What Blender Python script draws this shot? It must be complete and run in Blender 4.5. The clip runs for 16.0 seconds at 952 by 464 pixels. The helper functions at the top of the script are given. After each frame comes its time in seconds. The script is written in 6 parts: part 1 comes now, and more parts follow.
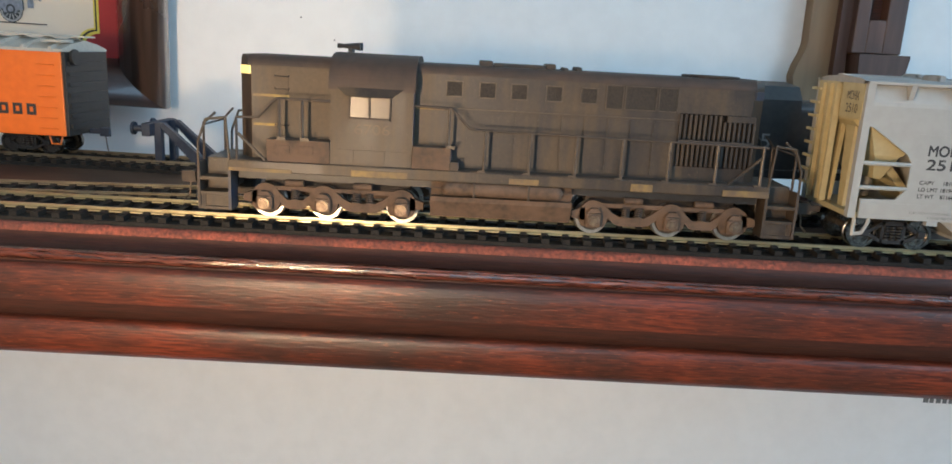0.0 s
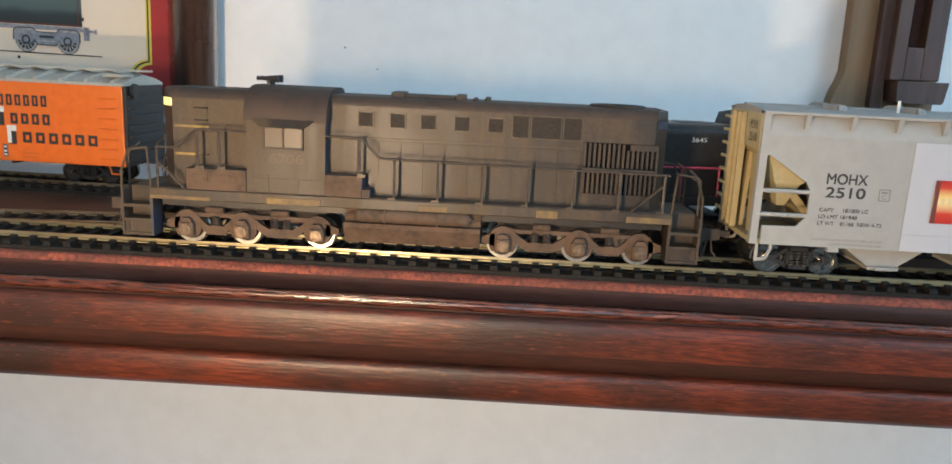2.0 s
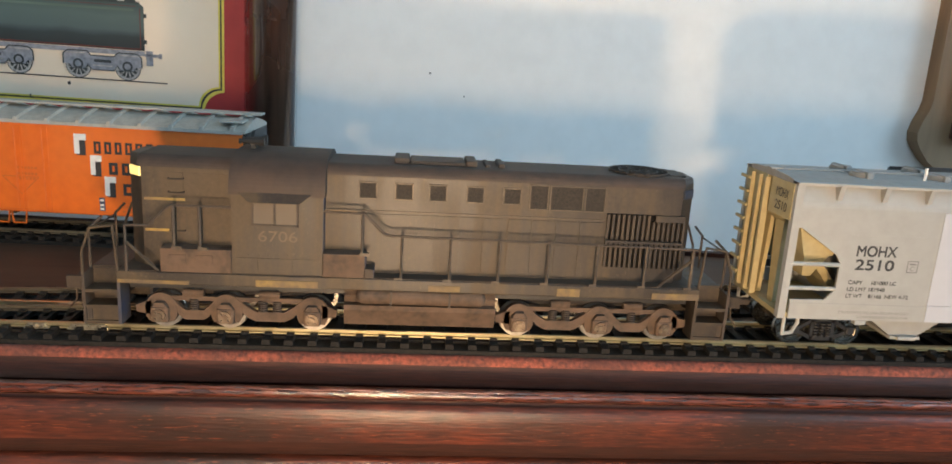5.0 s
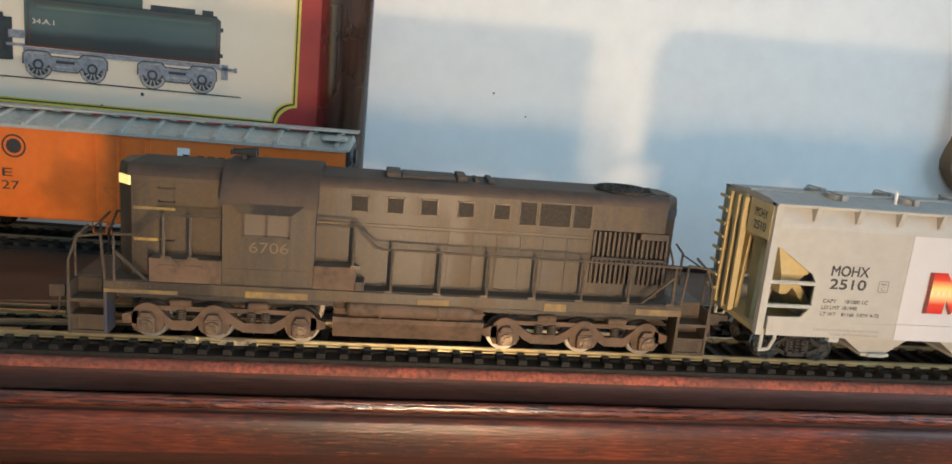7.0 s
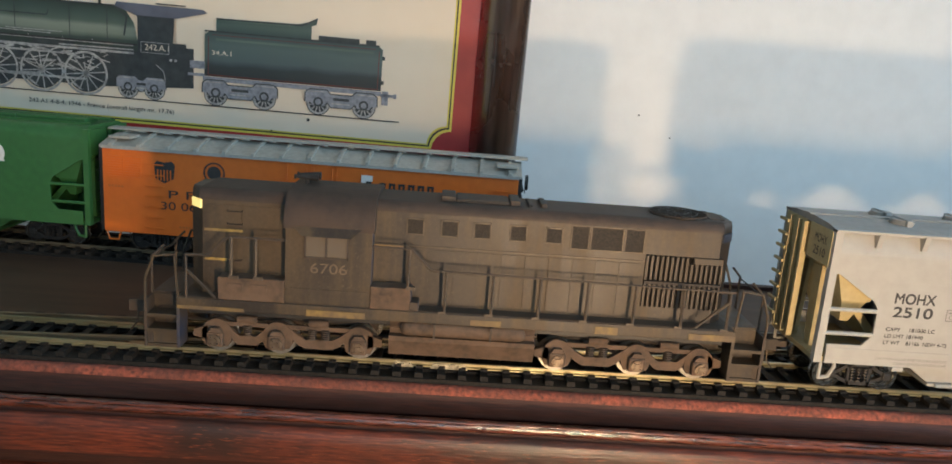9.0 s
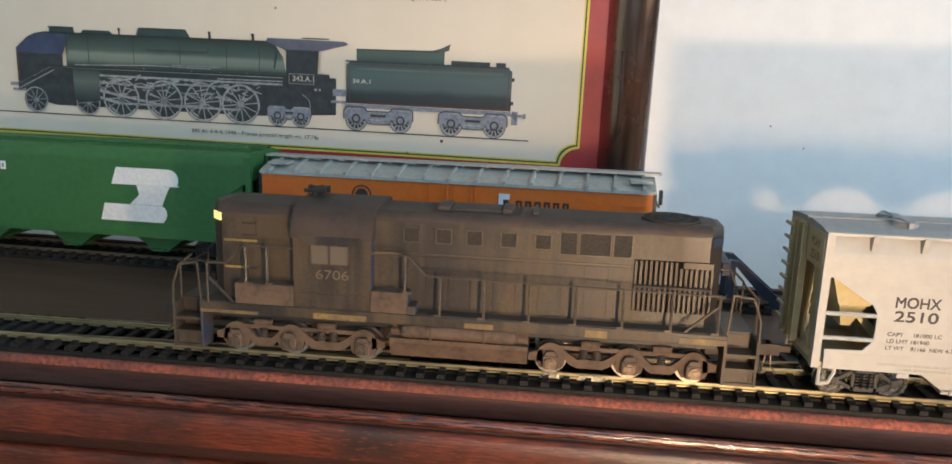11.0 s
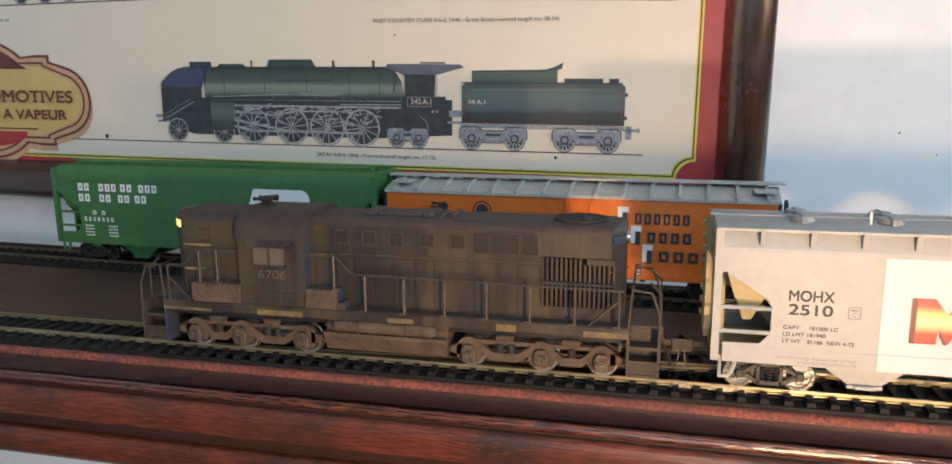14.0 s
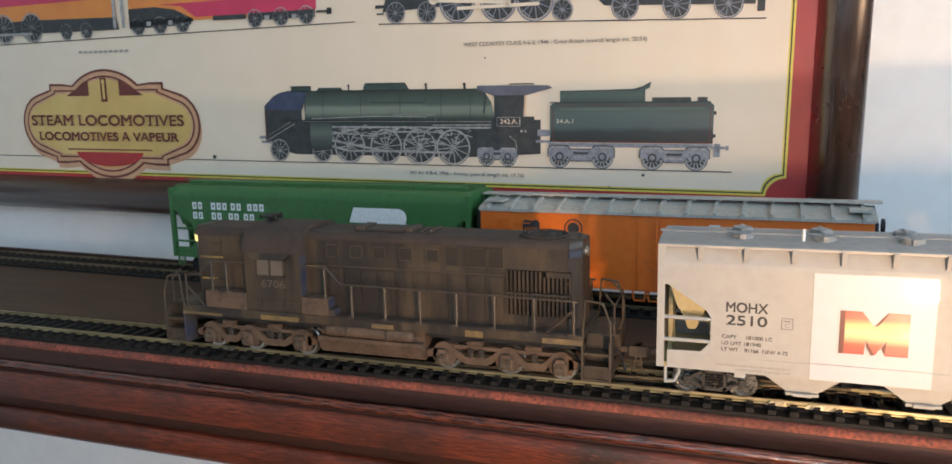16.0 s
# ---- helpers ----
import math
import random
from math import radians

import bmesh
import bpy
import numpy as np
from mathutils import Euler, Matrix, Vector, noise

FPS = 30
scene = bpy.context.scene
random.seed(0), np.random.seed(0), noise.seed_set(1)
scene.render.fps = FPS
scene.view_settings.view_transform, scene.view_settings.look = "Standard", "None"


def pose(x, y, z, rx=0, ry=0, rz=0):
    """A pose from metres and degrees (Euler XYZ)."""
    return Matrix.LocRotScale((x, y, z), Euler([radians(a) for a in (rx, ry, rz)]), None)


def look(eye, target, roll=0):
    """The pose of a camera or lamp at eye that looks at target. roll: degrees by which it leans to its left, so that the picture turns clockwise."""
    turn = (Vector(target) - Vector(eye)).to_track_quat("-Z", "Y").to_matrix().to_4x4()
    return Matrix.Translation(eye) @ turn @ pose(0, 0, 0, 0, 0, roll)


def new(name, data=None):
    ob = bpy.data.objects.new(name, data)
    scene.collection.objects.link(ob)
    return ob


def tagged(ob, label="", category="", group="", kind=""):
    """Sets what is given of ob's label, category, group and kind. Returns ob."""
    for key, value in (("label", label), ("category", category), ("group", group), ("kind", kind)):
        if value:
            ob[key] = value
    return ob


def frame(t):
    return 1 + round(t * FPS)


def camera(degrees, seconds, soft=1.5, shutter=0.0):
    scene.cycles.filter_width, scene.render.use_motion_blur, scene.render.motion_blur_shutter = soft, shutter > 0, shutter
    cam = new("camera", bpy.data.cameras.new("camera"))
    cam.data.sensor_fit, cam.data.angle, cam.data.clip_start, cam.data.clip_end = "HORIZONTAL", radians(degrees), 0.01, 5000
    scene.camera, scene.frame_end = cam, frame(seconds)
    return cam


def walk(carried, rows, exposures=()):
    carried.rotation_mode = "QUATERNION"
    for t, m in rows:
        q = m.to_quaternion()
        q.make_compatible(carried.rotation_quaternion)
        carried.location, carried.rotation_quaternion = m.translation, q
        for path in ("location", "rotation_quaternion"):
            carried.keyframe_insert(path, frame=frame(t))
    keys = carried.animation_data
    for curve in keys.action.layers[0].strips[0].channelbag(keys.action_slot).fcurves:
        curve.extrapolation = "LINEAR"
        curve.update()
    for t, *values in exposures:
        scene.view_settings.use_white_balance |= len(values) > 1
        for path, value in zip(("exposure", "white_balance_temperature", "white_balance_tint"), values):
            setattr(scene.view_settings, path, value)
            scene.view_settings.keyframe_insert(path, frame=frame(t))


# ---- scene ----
cam = camera(63.98, 16.0, soft=1.6)
# seconds, eye, yaw, pitch, roll
PATH = [
    (0.0, 0.4652, -0.2583, 0.0567, 0.51, -13.47, -3.00),
    (0.5, 0.4611, -0.2594, 0.0564, 0.83, -13.27, -3.06),
    (1.0, 0.4534, -0.2603, 0.0576, 1.08, -12.74, -3.39),
    (1.5, 0.4556, -0.2619, 0.0596, 1.44, -12.40, -3.27),
    (2.0, 0.4535, -0.2644, 0.0638, 2.02, -12.45, -2.69),
    (2.5, 0.4474, -0.2612, 0.0671, 2.88, -13.50, -1.94),
    (3.0, 0.4357, -0.2614, 0.0724, 4.43, -13.12, -1.08),
    (3.5, 0.4264, -0.2594, 0.0768, 5.29, -12.74, -0.46),
    (4.0, 0.4008, -0.2540, 0.0821, 4.29, -12.29, -1.60),
    (4.5, 0.3777, -0.2432, 0.0894, -0.05, -13.26, -1.83),
    (5.0, 0.3491, -0.2345, 0.0886, -4.31, -14.03, -3.40),
    (5.2, 0.3401, -0.2310, 0.0886, -6.40, -14.03, -4.05),
    (7.3, 0.2858, -0.2371, 0.0906, -6.72, -12.88, -5.10),
    (7.5, 0.2816, -0.2373, 0.0932, -5.90, -12.84, -5.64),
    (8.0, 0.2725, -0.2388, 0.0977, -5.22, -12.98, -4.98),
    (8.5, 0.2590, -0.2397, 0.0981, -3.82, -12.82, -4.63),
    (9.0, 0.2496, -0.2408, 0.0970, -1.32, -13.10, -4.27),
    (9.2, 0.2476, -0.2409, 0.0978, -0.94, -12.88, -4.25),
    (11.3, 0.2362, -0.2530, 0.0996, 7.58, -12.42, -1.45),
    (11.5, 0.2352, -0.2538, 0.0996, 8.18, -12.34, -1.28),
    (12.0, 0.2312, -0.2558, 0.0999, 9.45, -11.78, -0.77),
    (12.5, 0.2288, -0.2568, 0.0972, 10.89, -11.73, -0.45),
    (13.0, 0.2311, -0.2553, 0.0954, 11.30, -11.69, -0.46),
    (13.5, 0.2346, -0.2537, 0.0934, 11.55, -11.71, -0.15),
    (14.0, 0.2290, -0.2605, 0.0973, 13.50, -10.91, 0.41),
    (14.5, 0.2235, -0.2632, 0.0999, 15.57, -10.31, 0.91),
    (15.0, 0.2252, -0.2714, 0.1027, 16.36, -10.01, 1.46),
    (15.5, 0.2246, -0.2753, 0.1016, 18.46, -10.03, 1.65),
    (16.0, 0.2238, -0.2748, 0.1034, 18.97, -10.06, 1.36),
]
walk(cam, [(t, pose(x, y, z, 90 + p, r, w)) for t, x, y, z, w, p, r in PATH],
     [(0.0, 0.02, 6700, 11), (5.0, 0.03, 7150, 12), (9.0, -0.04, 7250, 12), (11.5, 0.27, 7200, 16), (16.0, 0.31, 7500, 20)])

# the train's way along the front track: seconds, metres
TRAIN = [
    (0.0, 0.3857),
    (0.5, 0.3738),
    (1.0, 0.3618),
    (1.5, 0.3500),
    (2.0, 0.3379),
    (2.5, 0.3267),
    (3.0, 0.3147),
    (3.5, 0.3026),
    (4.0, 0.2909),
    (4.5, 0.2778),
    (5.0, 0.2654),
    (7.5, 0.2046),
    (8.0, 0.1921),
    (8.5, 0.1803),
    (9.0, 0.1690),
    (11.5, 0.1078),
    (12.0, 0.0961),
    (12.5, 0.0839),
    (13.0, 0.0719),
    (13.5, 0.0602),
    (14.0, 0.0481),
    (14.5, 0.0361),
    (15.0, 0.0241),
    (15.5, 0.0123),
    (16.0, -0.0000),
]

# ---- light ----
world = bpy.data.worlds.new("world")
scene.world = world
world.use_nodes = True
wn = world.node_tree.nodes
sky = wn.new("ShaderNodeTexSky")
sky.sky_type, sky.sun_disc, sky.sun_elevation, sky.sun_rotation = "NISHITA", False, radians(35), radians(60)
world.node_tree.links.new(sky.outputs[0], wn["Background"].inputs[0])
wn["Background"].inputs[1].default_value = 0.12


def area_lamp(name, eye, target, watts, colour, sx, sy):
    d = bpy.data.lights.new(name, "AREA")
    d.shape, d.size, d.size_y, d.energy, d.color = "RECTANGLE", sx, sy, watts, colour
    ob = new(name, d)
    ob.matrix_world = look(eye, target)
    return ob


area_lamp("table_lamp_low", (0.348, -0.345, -0.037), (0.46, 0.0, -0.03), 0.92, (1.0, 0.71, 0.45), 0.02, 0.012)
area_lamp("table_lamp_high", (0.348, -0.345, 0.046), (0.35, 0.0, 0.04), 0.66, (1.0, 0.70, 0.42), 0.026, 0.030).data.spread = radians(170)
area_lamp("east_window_daylight", (2.12, -0.80, 0.75), (0.60, 0.2, 0.0), 29.0, (0.42, 0.71, 1.0), 1.3, 1.2)
area_lamp("south_window_daylight", (0.55, -2.42, 0.75), (0.45, 0.1, 0.0), 12.0, (0.46, 0.73, 1.0), 1.0, 1.2)

# ---- materials ----


def nodes_of(name):
    m = bpy.data.materials.new(name)
    m.use_nodes = True
    return m, m.node_tree.nodes, m.node_tree.links, m.node_tree.nodes["Principled BSDF"]


def mat(name, base, other=None, rough=0.6, metal=0.0, grain=400.0, stretch=(1, 1, 1), bump=0.15, patch=60.0, dirt=None, dirt_amount=0.0, coat=0.0, lo=0.35, hi=0.7, rough_to=None, spec=0.5, chip=None, chip_scale=1500.0, chip_at=0.62):
    """Two-scale procedural surface: fine grain between base and other, large patches of dirt."""
    m, n, l, p = nodes_of(name)
    other = other or tuple(c * 0.8 for c in base)
    co = n.new("ShaderNodeTexCoord")
    mp = n.new("ShaderNodeMapping")
    mp.inputs["Scale"].default_value = stretch
    l.new(co.outputs["Object"], mp.inputs[0])
    fine = n.new("ShaderNodeTexNoise")
    fine.inputs["Scale"].default_value, fine.inputs["Detail"].default_value = grain, 6
    l.new(mp.outputs[0], fine.inputs["Vector"])
    ramp = n.new("ShaderNodeValToRGB")
    ramp.color_ramp.elements[0].position, ramp.color_ramp.elements[1].position = lo, hi
    ramp.color_ramp.elements[0].color, ramp.color_ramp.elements[1].color = (*base, 1), (*other, 1)
    l.new(fine.outputs[0], ramp.inputs[0])
    colour = ramp.outputs[0]
    big = n.new("ShaderNodeTexNoise")
    big.inputs["Scale"].default_value, big.inputs["Detail"].default_value = patch, 4
    l.new(co.outputs["Object"], big.inputs["Vector"])
    if dirt:
        r2 = n.new("ShaderNodeValToRGB")
        r2.color_ramp.elements[0].position, r2.color_ramp.elements[1].position = 0.38, 0.68
        r2.color_ramp.elements[0].color, r2.color_ramp.elements[1].color = (0, 0, 0, 1), (dirt_amount,) * 3 + (1,)
        l.new(big.outputs[0], r2.inputs[0])
        mix = n.new("ShaderNodeMixRGB")
        l.new(r2.outputs[0], mix.inputs[0])
        l.new(colour, mix.inputs[1])
        mix.inputs[2].default_value = (*dirt, 1)
        colour = mix.outputs[0]
    if chip:
        cn = n.new("ShaderNodeTexNoise")
        cn.inputs["Scale"].default_value, cn.inputs["Detail"].default_value = chip_scale, 3
        l.new(mp.outputs[0], cn.inputs["Vector"])
        r3 = n.new("ShaderNodeValToRGB")
        r3.color_ramp.elements[0].position, r3.color_ramp.elements[1].position = chip_at, chip_at + 0.07
        r3.color_ramp.elements[1].color = (0.8, 0.8, 0.8, 1)
        l.new(cn.outputs[0], r3.inputs[0])
        mc = n.new("ShaderNodeMixRGB")
        l.new(r3.outputs[0], mc.inputs[0])
        l.new(colour, mc.inputs[1])
        mc.inputs[2].default_value = (*chip, 1)
        colour = mc.outputs[0]
    l.new(colour, p.inputs["Base Color"])
    rr = n.new("ShaderNodeMapRange")
    rr.inputs["To Min"].default_value = rough
    rr.inputs["To Max"].default_value = rough_to if rough_to is not None else min(1, rough + 0.15)
    l.new(big.outputs[0], rr.inputs[0])
    l.new(rr.outputs[0], p.inputs["Roughness"])
    p.inputs["Metallic"].default_value = metal
    p.inputs["Coat Weight"].default_value = coat
    p.inputs["Specular IOR Level"].default_value = spec
    if bump:
        b = n.new("ShaderNodeBump")
        b.inputs["Strength"].default_value, b.inputs["Distance"].default_value = bump, 0.0006
        l.new(fine.outputs[0], b.inputs["Height"])
        l.new(b.outputs[0], p.inputs["Normal"])
    return m


M_wall = mat("wall_plaster", (0.86, 0.85, 0.83), (0.82, 0.81, 0.79), 0.85, grain=90, bump=0.03, patch=6, dirt=(0.79, 0.78, 0.75), dirt_amount=0.3)
M_floor = mat("floor_boards", (0.25, 0.15, 0.08), (0.18, 0.1, 0.05), 0.5, grain=20, stretch=(1, 8, 1))
M_wood = mat("mahogany", (0.056, 0.014, 0.009), (0.190, 0.041, 0.020), 0.27, grain=1500, stretch=(0.09, 1, 1), bump=0.35, spec=0.45, patch=22, dirt=(0.028, 0.015, 0.012), dirt_amount=0.95, lo=0.36, hi=0.62, rough_to=0.44, chip=(0.23, 0.062, 0.030), chip_scale=2600, chip_at=0.62)
M_bead = mat("polished_bead", (0.034, 0.011, 0.008), (0.13, 0.036, 0.021), 0.10, grain=1300, stretch=(0.12, 1, 1), bump=0.45, spec=0.95, patch=60, lo=0.4, hi=0.6, rough_to=0.30, chip=(0.22, 0.09, 0.06), chip_scale=900, chip_at=0.66)
# Dark mahogany for rim and brackets; in the hollows its darkness paints shade.
M_wood_dark_shade = mat("mahogany_dark_shade", (0.060, 0.020, 0.013), (0.026, 0.012, 0.009), 0.5, grain=1500, stretch=(0.08, 1, 1), bump=0.3, patch=30, spec=0.3)
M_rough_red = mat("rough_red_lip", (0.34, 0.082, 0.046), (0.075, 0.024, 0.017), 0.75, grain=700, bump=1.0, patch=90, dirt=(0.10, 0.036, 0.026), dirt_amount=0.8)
M_deck = mat("deck_brown", (0.078, 0.040, 0.023), (0.046, 0.024, 0.015), 0.55, grain=120, stretch=(0.2, 1, 1), bump=0.1, patch=18, dirt=(0.100, 0.056, 0.034), dirt_amount=0.5, spec=0.35)
M_frame = mat("frame_wood", (0.082, 0.050, 0.041), (0.034, 0.022, 0.018), 0.2, grain=160, stretch=(1.5, 1.5, 0.12), bump=0.25, patch=30, coat=1.0, spec=1.0, rough_to=0.34)
M_frame_h = mat("frame_wood_level", (0.062, 0.026, 0.018), (0.022, 0.011, 0.008), 0.3, grain=160, stretch=(0.12, 1.5, 1.5), bump=0.2, patch=30, coat=0.3)
M_tie = mat("black_sleeper", (0.010, 0.0095, 0.009), (0.021, 0.019, 0.017), 0.6, grain=900, bump=0.35, spec=0.2)
M_rail = mat("brass_rail", (0.60, 0.54, 0.36), (0.42, 0.37, 0.24), 0.28, 0.9, grain=500, stretch=(0.1, 1, 1), bump=0.05, patch=60, dirt=(0.25, 0.18, 0.09), dirt_amount=0.4)
M_rail_dull = mat("tarnished_rail", (0.30, 0.25, 0.17), (0.17, 0.135, 0.09), 0.42, 0.75, grain=500, stretch=(0.1, 1, 1), bump=0.08, patch=60, dirt=(0.10, 0.07, 0.045), dirt_amount=0.6)
M_tie_brown = mat("dusty_sleeper", (0.030, 0.022, 0.016), (0.014, 0.012, 0.010), 0.65, grain=900, bump=0.3, spec=0.3)
M_joiner = mat("nickel_joiner", (0.50, 0.47, 0.38), (0.2, 0.18, 0.14), 0.25, 0.9, grain=900, bump=0.4)
def body_paint():
    """Dark worn paint under soot and pale road dust: broad patches, streaks that run down the sides, fine chips."""
    m, n, l, p = nodes_of("weathered_body")
    co = n.new("ShaderNodeTexCoord")

    def grain(scale, stretch, detail, loc=0.0):
        mp = n.new("ShaderNodeMapping")
        mp.inputs["Scale"].default_value, mp.inputs["Location"].default_value = stretch, (loc, 0, 0)
        l.new(co.outputs["Object"], mp.inputs[0])
        t = n.new("ShaderNodeTexNoise")
        t.inputs["Scale"].default_value, t.inputs["Detail"].default_value = scale, detail
        l.new(mp.outputs[0], t.inputs["Vector"])
        return t.outputs[0]

    def ramp(value, stops):
        r = n.new("ShaderNodeValToRGB")
        e = r.color_ramp.elements
        e[0].position, e[1].position = stops[0][0], stops[-1][0]
        e[0].color, e[1].color = (*stops[0][1], 1), (*stops[-1][1], 1)
        for pos, c in stops[1:-1]:
            e.new(pos).color = (*c, 1)
        l.new(value, r.inputs[0])
        return r.outputs[0]

    def mix(f, a, b):
        x = n.new("ShaderNodeMixRGB")
        l.new(f, x.inputs[0])
        l.new(a, x.inputs[1])
        l.new(b, x.inputs[2])
        return x.outputs[0]

    fine = grain(900, (1, 1, 1), 5)
    streak = grain(330, (1, 1, 0.10), 4)
    broad = grain(36, (1, 1, 0.5), 4, 0.31)
    dust = ramp(fine, [(0.3, (0.057, 0.038, 0.020)), (0.7, (0.075, 0.050, 0.027))])
    soot = ramp(fine, [(0.3, (0.019, 0.015, 0.013)), (0.7, (0.031, 0.023, 0.017))])
    half = n.new("ShaderNodeMath")
    half.operation = "ADD"
    for k, v in enumerate((streak, broad)):
        q = n.new("ShaderNodeMath")
        q.operation, q.inputs[1].default_value = "MULTIPLY", (0.32, 0.68)[k]
        l.new(v, q.inputs[0])
        l.new(q.outputs[0], half.inputs[k])
    cover = ramp(half.outputs[0], [(0.45, (0.02,) * 3), (0.51, (0.45,) * 3), (0.575, (0.97,) * 3)])
    colour = mix(cover, soot, dust)
    chips = ramp(grain(1900, (1, 1, 0.6), 3, 0.77), [(0.64, (0, 0, 0)), (0.73, (0.6,) * 3)])
    pale = ramp(fine, [(0.3, (0.12, 0.085, 0.052)), (0.7, (0.088, 0.064, 0.043))])
    colour = mix(chips, colour, pale)
    l.new(colour, p.inputs["Base Color"])
    r = n.new("ShaderNodeMapRange")
    r.inputs["To Min"].default_value, r.inputs["To Max"].default_value = 0.44, 0.62
    l.new(cover, r.inputs[0])
    l.new(r.outputs[0], p.inputs["Roughness"])
    b = n.new("ShaderNodeBump")
    b.inputs["Strength"].default_value, b.inputs["Distance"].default_value = 0.07, 0.0003
    l.new(fine, b.inputs["Height"])
    l.new(b.outputs[0], p.inputs["Normal"])
    return m


M_grime = body_paint()
M_yellow_dim = mat("grimy_yellow_edge", (0.25, 0.16, 0.045), (0.13, 0.088, 0.04), 0.55, grain=600, patch=130, dirt=(0.10, 0.07, 0.046), dirt_amount=1.0)
M_grime_dark = mat("weathered_dark", (0.034, 0.026, 0.020), (0.054, 0.039, 0.028), 0.6, grain=400, bump=0.12, patch=90, dirt=(0.076, 0.049, 0.033), dirt_amount=0.5)
M_metal = mat("worn_metal", (0.24, 0.19, 0.14), (0.12, 0.09, 0.065), 0.32, 0.7, grain=900, bump=0.3, patch=300, dirt=(0.12, 0.08, 0.06), dirt_amount=0.7)
M_rust = mat("dusty_truck", (0.104, 0.064, 0.040), (0.048, 0.032, 0.022), 0.75, grain=500, bump=0.25, patch=140, dirt=(0.130, 0.082, 0.054), dirt_amount=0.8)
M_roofgrime = mat("cab_roof_brown", (0.038, 0.025, 0.019), (0.022, 0.016, 0.013), 0.6, grain=350, bump=0.08, patch=80, dirt=(0.066, 0.040, 0.028), dirt_amount=0.6)
# Near-black that paints the shade of the radiator gaps; the hood is solid.
M_void = mat("gap_shade_black", (0.004, 0.004, 0.004), (0.008, 0.007, 0.006), 0.8, grain=900, bump=0, spec=0.08)
M_screen = mat("vent_screen", (0.014, 0.012, 0.010), (0.045, 0.034, 0.024), 0.55, grain=2600, bump=0.6, spec=0.35)
M_black = mat("black_plastic", (0.012, 0.012, 0.013), (0.022, 0.021, 0.02), 0.4, grain=500, bump=0.08)
M_blue = mat("worn_blue_edge", (0.022, 0.034, 0.072), (0.018, 0.024, 0.044), 0.5, grain=600, dirt=(0.07, 0.056, 0.042), dirt_amount=0.75, patch=120)
M_yellow = mat("worn_yellow_stripe", (0.42, 0.28, 0.055), (0.26, 0.17, 0.05), 0.55, grain=600, patch=130, dirt=(0.12, 0.083, 0.055), dirt_amount=0.85)
M_steel = mat("bright_wheel", (0.62, 0.58, 0.52), (0.45, 0.41, 0.36), 0.2, 0.95, grain=700, bump=0.05)
M_grey = mat("light_grey_paint", (0.345, 0.345, 0.325), (0.318, 0.317, 0.298), 0.42, grain=300, bump=0.03, patch=25, dirt=(0.33, 0.322, 0.295), dirt_amount=0.45)
M_greyroof = mat("grey_roof_paint", (0.31, 0.306, 0.29), (0.26, 0.256, 0.245), 0.5, grain=400, bump=0.08, patch=40, dirt=(0.23, 0.222, 0.208), dirt_amount=0.5)
M_tan = mat("tan_end_paint", (0.43, 0.36, 0.20), (0.38, 0.315, 0.17), 0.5, grain=400, bump=0.05, patch=40)
M_white = mat("white_sticker", (0.47, 0.48, 0.51), (0.45, 0.46, 0.49), 0.3, grain=200, bump=0.0, coat=0.3)
M_ink = mat("black_ink", (0.025, 0.025, 0.027), (0.035, 0.034, 0.034), 0.5, grain=900, bump=0)
M_ink_grey = mat("grey_ink", (0.15, 0.15, 0.15), (0.2, 0.19, 0.18), 0.5, grain=900, bump=0)
M_orange = mat("orange_paint", (0.74, 0.155, 0.018), (0.66, 0.13, 0.015), 0.36, grain=250, bump=0.03, patch=30, dirt=(0.66, 0.17, 0.03), dirt_amount=0.4)
M_silver = mat("silver_roof", (0.44, 0.43, 0.39), (0.36, 0.35, 0.31), 0.45, 0.25, grain=500, bump=0.1, patch=50)
M_green = mat("green_paint", (0.028, 0.135, 0.038), (0.022, 0.108, 0.031), 0.38, grain=300, bump=0.05, patch=40, dirt=(0.038, 0.14, 0.046), dirt_amount=0.5)
M_chrome = mat("chrome_wheel", (0.30, 0.29, 0.27), (0.14, 0.135, 0.125), 0.16, 1.0, grain=700, bump=0.3, patch=200)
M_worn = mat("rubbed_edge", (0.105, 0.078, 0.053), (0.05, 0.038, 0.028), 0.4, 0.15, grain=900, bump=0.2, patch=200, dirt=(0.05, 0.037, 0.028), dirt_amount=0.7)
M_print_white = mat("white_lettering", (0.72, 0.73, 0.72), (0.6, 0.62, 0.6), 0.5, grain=600, bump=0)
M_paper = mat("poster_paper", (0.76, 0.655, 0.52), (0.73, 0.625, 0.49), 0.42, grain=40, bump=0.0, patch=12, dirt=(0.74, 0.62, 0.47), dirt_amount=0.5, coat=0.15)
M_red = mat("poster_red", (0.42, 0.03, 0.03), (0.36, 0.025, 0.026), 0.4, grain=80, bump=0, coat=0.15)
M_ylw = mat("poster_yellow", (0.72, 0.60, 0.10), (0.66, 0.54, 0.08), 0.4, grain=200, bump=0)
M_ylw_pale = mat("pale_gold_print", (0.74, 0.58, 0.33), (0.70, 0.53, 0.29), 0.4, grain=200, bump=0)
M_gold = mat("badge_gold", (0.60, 0.40, 0.13), (0.54, 0.35, 0.11), 0.4, grain=60, bump=0, patch=20, dirt=(0.68, 0.50, 0.20), dirt_amount=0.7)
M_salmon = mat("badge_copper", (0.60, 0.34, 0.20), (0.50, 0.27, 0.15), 0.4, grain=90, bump=0)
M_maroon = mat("badge_maroon", (0.16, 0.038, 0.028), (0.12, 0.03, 0.022), 0.4, grain=90, bump=0)
